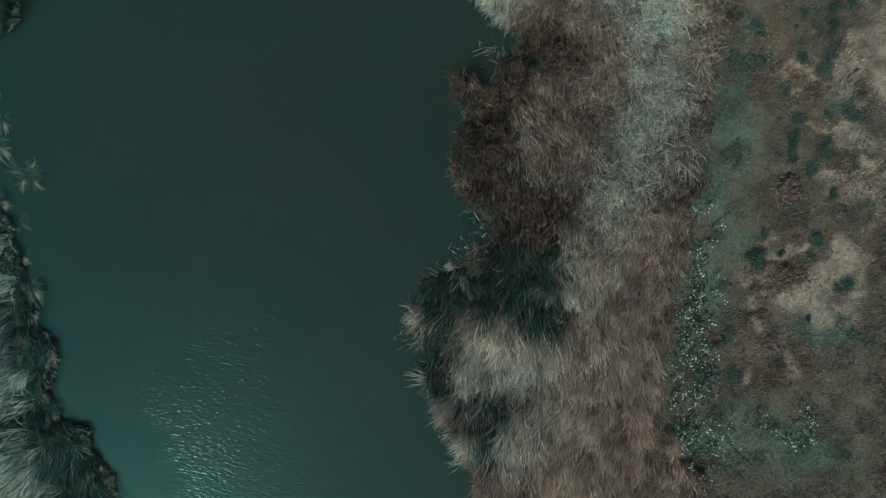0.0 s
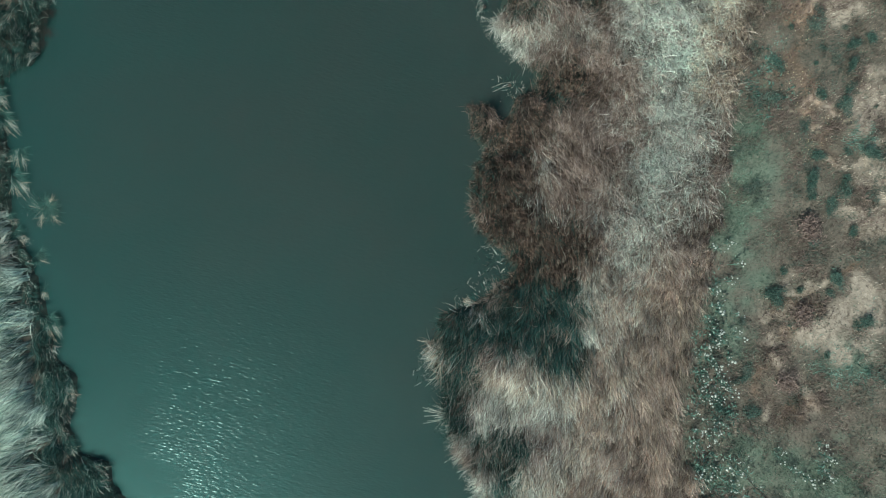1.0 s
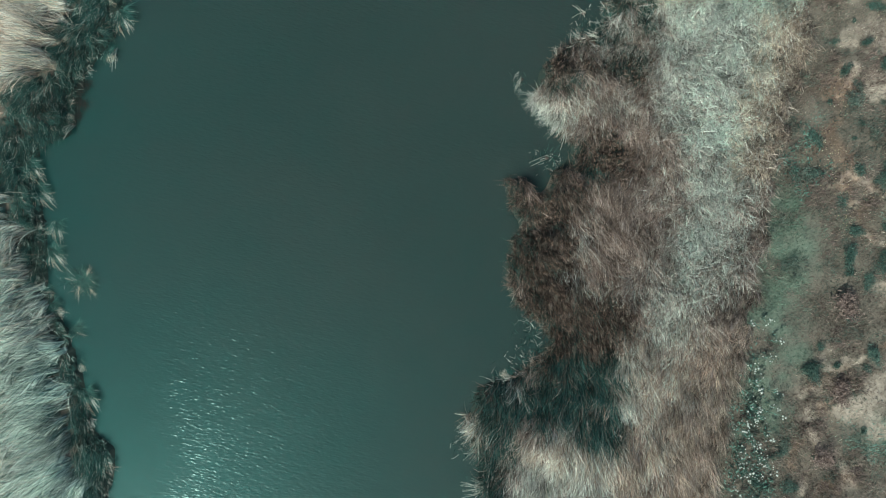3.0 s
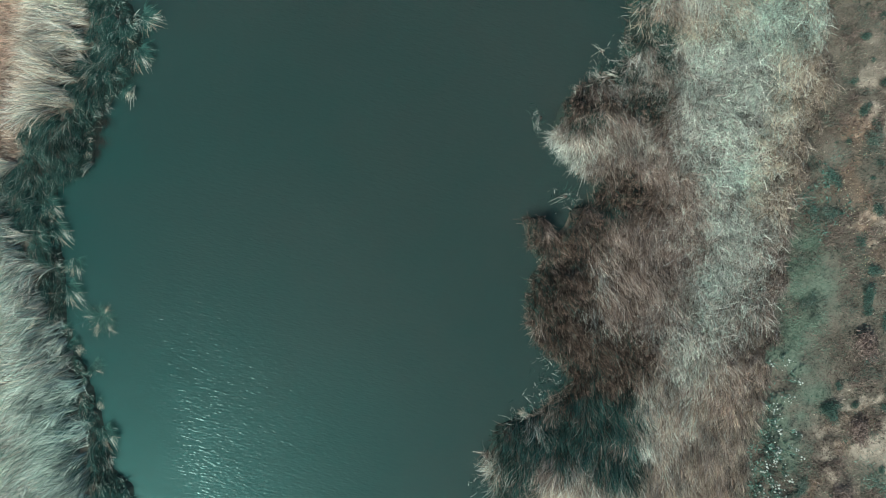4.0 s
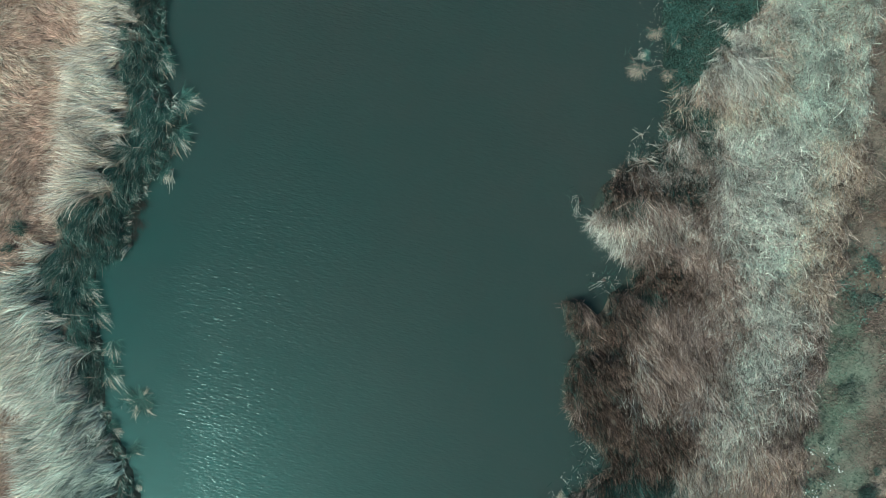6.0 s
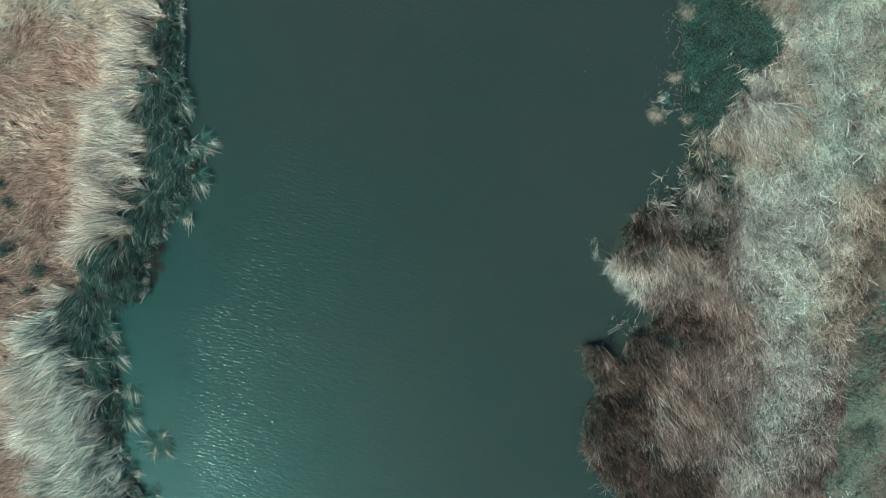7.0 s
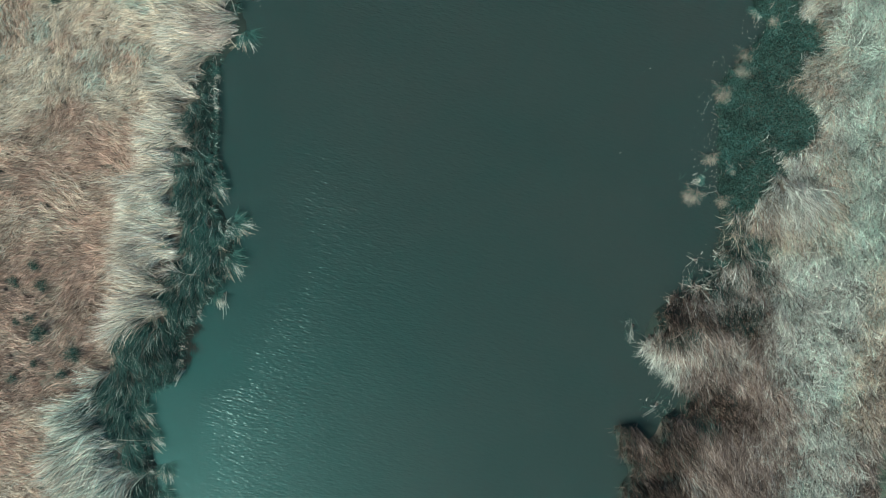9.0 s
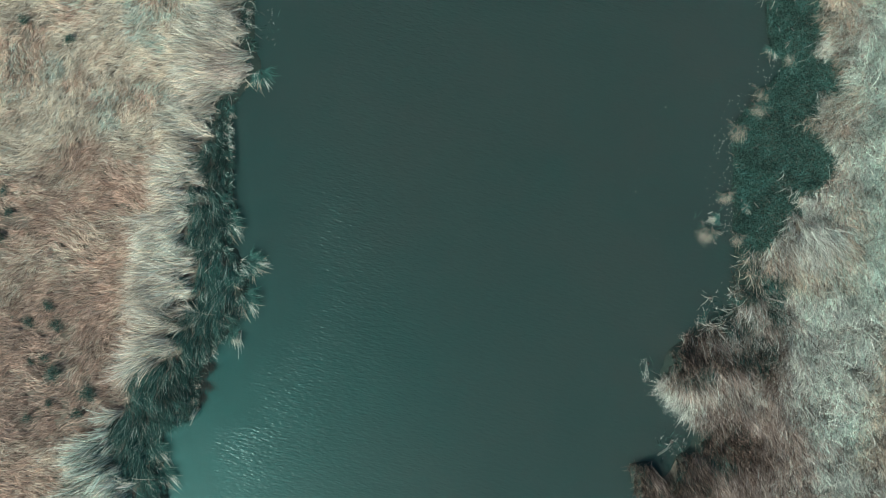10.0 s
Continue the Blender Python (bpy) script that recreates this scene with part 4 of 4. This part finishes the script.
def head_mesh(name, radius, rng, material):
    """A flat-topped flower head: one lobed, lumpy cap with thickness."""
    verts, loops, counts = [(0, 0, 0.012), (0, 0, -0.02)], [], []
    lobes, n = rng.choice((5, 6, 7)), 14
    for ring, (f, z) in enumerate(((0.5, 0.010), (1.0, -0.004))):
        for k in range(n):
            a = k * math.tau / n
            r = radius * f * (1 + (0.32 if ring else 0.1) * math.sin(lobes * a) + rng.uniform(-0.15, 0.15))
            verts.append((r * math.cos(a), r * math.sin(a), z + rng.uniform(-0.01, 0.01)))
    for k in range(n):
        q = (k + 1) % n
        for face in ((0, 2 + k, 2 + q), (2 + k, 2 + n + k, 2 + n + q, 2 + q), (1, 2 + n + q, 2 + n + k)):
            loops += face
            counts.append(len(face))
    return raw_mesh(name, np.array(verts), np.array(loops), np.array(counts), None, [material])


def flowering_plant(seed, heads):
    rng = random.Random(seed)
    nrng = np.random.default_rng(seed)
    tips = []
    for k in range(heads):
        a, r = rng.uniform(0, math.tau), rng.uniform(0.03, 0.26)
        tips.append((r * math.cos(a), r * math.sin(a), rng.uniform(0.45, 0.75)))
    ob = new("flowering_plant", tube_mesh("flowering_plant", [[(0, 0, 0), (x * 0.35, y * 0.35, z * 0.55), (x, y, z)] for x, y, z in tips], 0.006, LEAF))
    n = 6
    a = nrng.uniform(0, 6.283, n)
    base = np.stack([np.cos(a) * 0.04, np.sin(a) * 0.04, nrng.uniform(0.02, 0.35, n)], 1)
    part("leaves", blades("leaves", base, a, nrng.uniform(0.08, 0.2, n), nrng.uniform(0.02, 0.035, n), nrng.uniform(0.5, 1.0, n), nrng.uniform(1.2, 1.9, n), np.zeros(n, int), [LEAF], nrng), ob, "dark green leaves")
    for x, y, z in tips:
        u = part("flower_head", head_mesh("flower_head", rng.uniform(0.014, 0.04), rng, PETAL), ob, "white flower head")
        u.matrix_basis = pose(x, y, z + 0.01, rng.uniform(-15, 15), rng.uniform(-15, 15), 0)
    return ob


def on_ground(x, y):
    return float(ground_height(np.array([x]), np.array([y]))[0])


def place_all(kinds, spots, rng, label, category, group, sizes, sink=0.02, tip=4, skew=0.0):
    used = set()
    for x, y in spots:
        k, s = rng.randrange(len(kinds)), rng.uniform(*sizes)
        m = pose(x, y, on_ground(x, y) - sink, rng.uniform(-tip, tip), rng.uniform(-tip, tip), rng.uniform(0, 360)) @ Matrix.Diagonal((s * (1 + rng.uniform(-skew, skew)), s * (1 + rng.uniform(-skew, skew)), s, 1))
        if k in used:
            ob = copy_thing(kinds[k], m)
        else:
            used.add(k)
            ob = kinds[k]
            ob.matrix_basis = m
        tagged(ob, label, category, group)


rng = random.Random(9)
FLOWERS = [(9.56, 1.64), (10.05, 1.06), (9.55, 0.45), (9.34, 0.02), (9.44, -0.52), (9.12, -1.06), (9.33, -1.44), (10.08, -0.84), (10.04, -1.44), (9.65, -1.92), (9.11, -2.09), (8.79, -2.46), (9.22, -2.67),
           (9.0, -3.1), (9.43, -2.88), (9.97, -2.56), (8.89, -3.53), (9.32, -3.64), (9.64, -3.42), (10.07, -3.74), (8.57, -4.07), (9.0, -4.07), (9.54, -4.07), (8.78, -4.6), (9.0, -4.93), (9.42, -5.14)]
FLOWERS += [(8.57, -5.36), (8.78, -5.68), (9.21, -5.57), (8.67, -6.64), (9.85, -6.32), (10.38, -6.21), (8.88, -6.86), (8.67, -7.18), (9.42, -6.85), (10.06, -6.85), (10.27, -7.06), (8.88, -7.39), (9.95, -7.39),
            (11.78, -6.0), (12.41, -6.84), (13.37, -6.73), (13.59, -6.83), (12.84, -7.05), (13.48, -6.19), (13.38, -5.77), (9.2, -8.1), (9.8, -8.4), (9.4, -9.0)]
spots = [(x + 0.12, y) for x, y in FLOWERS] + [(x + rng.gauss(0.15, 0.16), y + rng.gauss(0, 0.16)) for x, y in FLOWERS]
spots += [(x + rng.gauss(0.2, 0.2), y + rng.gauss(0, 0.25)) for x, y in FLOWERS[::2]]
place_all([flowering_plant(80 + i, h) for i, h in enumerate((2, 3, 5, 7, 4))], spots, rng, "white-flowered herb with flat flower heads at the reed edge", "wildflower", "white wildflowers along the reeds", (0.75, 1.25))

HERBS = [(9.6, -4.55, 1.3, 0.5), (8.9, -6.9, 0.9, 0.8), (10.3, -7.6, 0.9, 0.5), (9.0, -1.6, 0.5, 0.7), (9.5, 0.0, 0.4, 1.0), (9.2, -3.2, 0.7, 0.7), (11.6, 7.6, 0.6, 0.5), (11.2, 8.4, 0.35, 0.8), (9.0, -9.0, 1.0, 1.0)]


def edge_herbs():
    rng = np.random.default_rng(91)
    x, y = scatter(rng, 48000, 8.0, 15.0, -11, 10)
    keep = (rng.random(len(x)) < np.clip(ragged(x, y, HERBS, 95) * 0.8 - 0.1, 0, 0.42)) & (x > edge(REED_EDGE, y) - 0.2)
    x, y = x[keep], y[keep]
    n = len(x)
    z = ground_height(x, y) + 0.25 * rng.random(n) * value_noise(x, y, 0.5, 97)
    me = blades("edge_herbs", np.stack([x, y, z], 1), rng.uniform(0, 6.28, n), rng.uniform(0.06, 0.18, n), rng.uniform(0.03, 0.05, n), rng.uniform(0.6, 1.3, n), rng.uniform(1.2, 1.8, n), np.zeros(n, int), [LEAF], rng, joints=2)
    tagged(new("edge_herbs", me), "low dark green herbs between reeds and meadow", "herbs", kind="stuff")


edge_herbs()


# ---- low bushes in the meadow ----
def shrub(seed, leaves, flat, leaf=None):
    rng = random.Random(seed)
    nrng = np.random.default_rng(seed)
    lines, clumps = [], []
    for _ in range(9):
        a, r = rng.uniform(0, math.tau), rng.uniform(0.12, 0.42)
        tip = (r * math.cos(a), r * math.sin(a), rng.uniform(0.12, 0.34) * flat)
        clumps.append(tip)
        lines.append([(0, 0, 0), (tip[0] * 0.5, tip[1] * 0.5, tip[2] * 0.75), tip])
    ob = new("shrub", tube_mesh("shrub", lines, 0.012, BROWN))
    for k in range(3):
        c = np.array(clumps[k::3])
        n = leaves // 3
        i = nrng.integers(0, len(c), n)
        base = c[i] + nrng.normal(0, 1, (n, 3)) * np.array([0.15, 0.15, 0.05])
        base[:, 2] = np.maximum(base[:, 2], 0.02)
        part("foliage", blades("foliage", base, nrng.uniform(0, 6.283, n), nrng.uniform(0.06, 0.15, n), nrng.uniform(0.014, 0.03, n), nrng.uniform(0.3, 1.2, n), nrng.uniform(1.0, 1.8, n), np.zeros(n, int), [leaf or BUSH], nrng, joints=2), ob)
    return ob


BUSHES = [(12.09, 8.86), (11.98, 7.53), (11.8, 7.45), (11.32, 7.47), (14.6, 7.31), (14.75, 7.1), (13.11, 6.5), (13.73, 7.64), (14.8, 5.44), (15.57, 5.33), (15.78, 5.39), (13.6, 5.26), (11.08, 4.05), (13.27, 4.34), (13.38, 4.01), (14.69, 4.38), (14.62, 3.94), (14.13, 3.35), (13.15, 2.8), (13.47, 1.92), (14.89, 2.36), (11.82, -0.05), (11.97, -0.27), (12.91, 0.06)]
BUSHES += [(14.22, 0.5), (14.11, -0.05), (12.26, 0.82), (10.82, -3.12), (12.24, -3.55), (10.62, -1.15), (9.73, -4.43), (10.05, -4.64), (11.03, -4.64), (12.65, 10.3), (13.75, 10.96), (14.73, 10.29), (15.05, 9.63), (15.71, 9.85), (13.53, 10.4), (14.93, 7.97), (13.37, 3.68), (15.91, 7.2), (10.6, -3.4), (11.0, -2.8)]
BUSHES += [(13.2, 11.5), (14.0, 12.6), (13.6, 13.5), (14.7, 11.7), (12.9, 12.7), (13.3, 14.4), (14.4, 14.0), (13.9, 15.2), (13.9, 9.5), (14.4, 9.1), (14.9, 8.8), (13.6, 8.9), (15.4, -1.1), (15.1, -1.3), (15.5, -3.0), (13.9, -2.45)]
rng = random.Random(12)
place_all([shrub(100, 1300, 1.0, TEAL_BUSH), shrub(101, 900, 0.7), shrub(102, 1200, 0.85, TEAL_BUSH), shrub(103, 1000, 0.7, TEAL_BUSH)], BUSHES, rng, "low dark green bush in the rough meadow", "bush", "low meadow bushes", (0.4, 1.0), skew=0.35)
place_all([shrub(105, 900, 1.1, HEATH)], [(12.9, -0.95), (12.24, -3.5), (13.1, 2.4)], rng, "rounded brown half-dead bush on bare sandy ground", "bush", "", (0.8, 1.2))
place_all([shrub(104, 900, 1.35, CRESS_LEAF)], [(-22.62, 10.95), (-23.6, 12.95), (-24.3, 17.26), (-22.49, 12.84), (-23.6, 24.6), (-21.9, 23.9), (-21.75, 9.38), (-23.02, 11.55), (-23.55, 11.39), (-24.5, 18.1), (-22.8, 13.6), (-23.75, 9.2), (-22.86, 9.78), (-21.3, 10.17), (-24.67, 16.26)], rng,
          "dark green bush in a gap of dry grass", "bush", "bushes in the dry grass", (0.5, 0.9), skew=0.3)


# ---- broken stalks ----
def stalks(spot, heading, count, spread, reach, label, seed):
    rng = random.Random(seed)
    ob = new("broken_reeds", mound_mesh("broken_reeds", 0.07, 0.06, UNDER, rng))
    x, y = spot
    ob.matrix_basis = pose(x, y, max(0, on_ground(x, y)) - 0.02)
    for _ in range(count):
        a, l = radians(heading + rng.uniform(-spread, spread)), reach * rng.uniform(0.6, 1.15)
        z = rng.uniform(0.25, 0.6)
        o = (rng.uniform(-0.12, 0.12), rng.uniform(-0.15, 0.15))
        foot, tip = (o[0], o[1], 0.02), (o[0] + math.cos(a) * l, o[1] + math.sin(a) * l, z)
        middle = ((foot[0] + tip[0]) / 2, (foot[1] + tip[1]) / 2, z * 0.8)
        part("stalk", tube_mesh("stalk", [[foot, middle, tip]], 0.012, STALK), ob)
    tagged(ob, label, "broken reeds", "broken pale reeds at the water edge")


stalks((-0.62, -4.85), 172, 15, 20, 1.0, "fan of bleached broken reed stalks over the water", 1)
stalks((0.1, -6.2), 215, 9, 25, 0.85, "bleached broken reed stalks at the water edge", 2)
stalks((1.0, -7.3), 190, 12, 25, 0.8, "fan of bleached broken reed stalks over the water", 11)
stalks((0.75, -8.1), 185, 9, 25, 0.7, "bleached broken reed stalks at the water edge", 12)
stalks((1.75, 8.2), 205, 2, 7, 1.0, "few bent pale reed stalks lying over the water", 3)
stalks((0.75, 11.35), 255, 6, 25, 0.6, "small bunch of pale reed stalks in the water", 4)
stalks((-15.55, 12.5), 288, 5, 14, 0.8, "bleached broken reed stalks at the water edge", 5)
stalks((3.2, 14.0), 190, 5, 40, 0.5, "small bunch of pale reed stalks in the water", 6)
stalks((3.9, 12.85), 160, 7, 30, 0.7, "bleached broken reed stalks at the water edge", 7)
stalks((-1.1, -3.4), 200, 5, 30, 0.6, "few bent pale reed stalks lying over the water", 8)
stalks((-17.2, 9.5), 250, 5, 15, 0.6, "bleached broken reed stalks at the water edge", 9)


# ---- floating specks and small yellow flowers ----
def specks():
    rng = random.Random(15)
    verts, loops, counts = [], [], []
    for k in range(190):
        y = rng.uniform(16.6, 23.5)
        x = float(edge(RIGHT_SHORE, y)) - abs(rng.gauss(0, 0.45)) - 0.05
        if k < 8:
            x, y = rng.uniform(0.0, 3.5), rng.uniform(14, 23)
        s, o = rng.uniform(0.006, 0.019), len(verts)
        for j in range(6):
            verts.append((x + math.cos(j * math.tau / 6) * s * rng.uniform(0.7, 1.2), y + math.sin(j * math.tau / 6) * s, 0.006))
        verts.append((x, y, 0.014))
        for j in range(6):
            loops += [o + 6, o + j, o + (j + 1) % 6]
            counts.append(3)
    tagged(new("floating_petals", raw_mesh("floating_petals", np.array(verts), np.array(loops), np.array(counts), None, [PETAL])), "tiny white petals floating beside the green herbs", "petals", kind="stuff")
    verts, loops, counts = [], [], []
    for cx, cy, sx, sy, n in ((12.6, 8.2, 0.3, 0.6, 50), (14.4, 6.6, 0.3, 0.2, 25), (13.3, 5.8, 0.3, 0.3, 25), (12.8, 7.1, 0.3, 0.3, 25), (15.3, 8.2, 0.5, 0.4, 20), (13.2, 10.3, 0.4, 0.4, 25), (15.5, 13.5, 0.6, 0.9, 40)):
        for _ in range(n):
            x, y = rng.gauss(cx, sx), rng.gauss(cy, sy)
            z, s, o = on_ground(x, y) + rng.uniform(0.1, 0.2), rng.uniform(0.008, 0.019), len(verts)
            for j in range(6):
                verts.append((x + math.cos(j * math.tau / 6) * s, y + math.sin(j * math.tau / 6) * s, z + rng.uniform(0, 0.01)))
            verts.append((x, y, z - 0.012))
            for j in range(6):
                loops += [o + 6, o + j, o + (j + 1) % 6]
                counts.append(3)
    tagged(new("yellow_flowers", raw_mesh("yellow_flowers", np.array(verts), np.array(loops), np.array(counts), None, [YELLOW])), "small pale yellow flowers scattered in the meadow", "wildflower", kind="stuff")


specks()


# ---- thin leaves standing out of the water ----
def waterweed():
    rng = np.random.default_rng(17)
    xs, ys = [], []
    for cx, cy, sx, sy, n in ((1.2, 1.3, 0.35, 0.45, 90), (1.0, 0.5, 0.4, 0.3, 70), (0.9, -0.1, 0.5, 0.2, 60), (1.9, 8.1, 0.4, 0.3, 90), (0.55, 11.2, 0.15, 0.3, 40), (3.3, 13.4, 0.25, 0.4, 70), (3.7, 13.0, 0.3, 0.3, 70),
                              (-1.7, -3.2, 0.2, 0.2, 40), (3.2, 16.9, 0.3, 0.4, 60), (-0.9, -5.0, 0.3, 0.5, 60), (-17.3, 3.2, 0.2, 0.2, 30), (-14.4, 24.5, 0.14, 0.3, 30)):
        xs.append(rng.normal(cx, sx, n))
        ys.append(rng.normal(cy, sy, n))
    x, y = np.concatenate(xs), np.concatenate(ys)
    n = len(x)
    me = blades("waterweed", np.stack([x, y, np.full(n, -0.05)], 1), rng.uniform(0, 6.28, n), rng.uniform(0.15, 0.5, n), rng.uniform(0.008, 0.018, n), rng.uniform(0.2, 0.9, n), rng.uniform(1.0, 1.8, n),
                (rng.random(n) < 0.3).astype(int), [GREEN, PALE], rng)
    tagged(new("waterweed", me), "thin green and pale leaves standing in the shallows", "waterweed", kind="stuff")


waterweed()

branch = new("fallen_branch", tube_mesh("fallen_branch", [[(10.75, -7.1, on_ground(10.75, -7.1) + 0.05), (11.35, -7.75, on_ground(11.35, -7.75) + 0.05), (11.95, -8.3, on_ground(11.95, -8.3) + 0.04)]], 0.022, UNDER, 6))
tagged(branch, "thin dark fallen branch lying in the meadow turf", "branch")
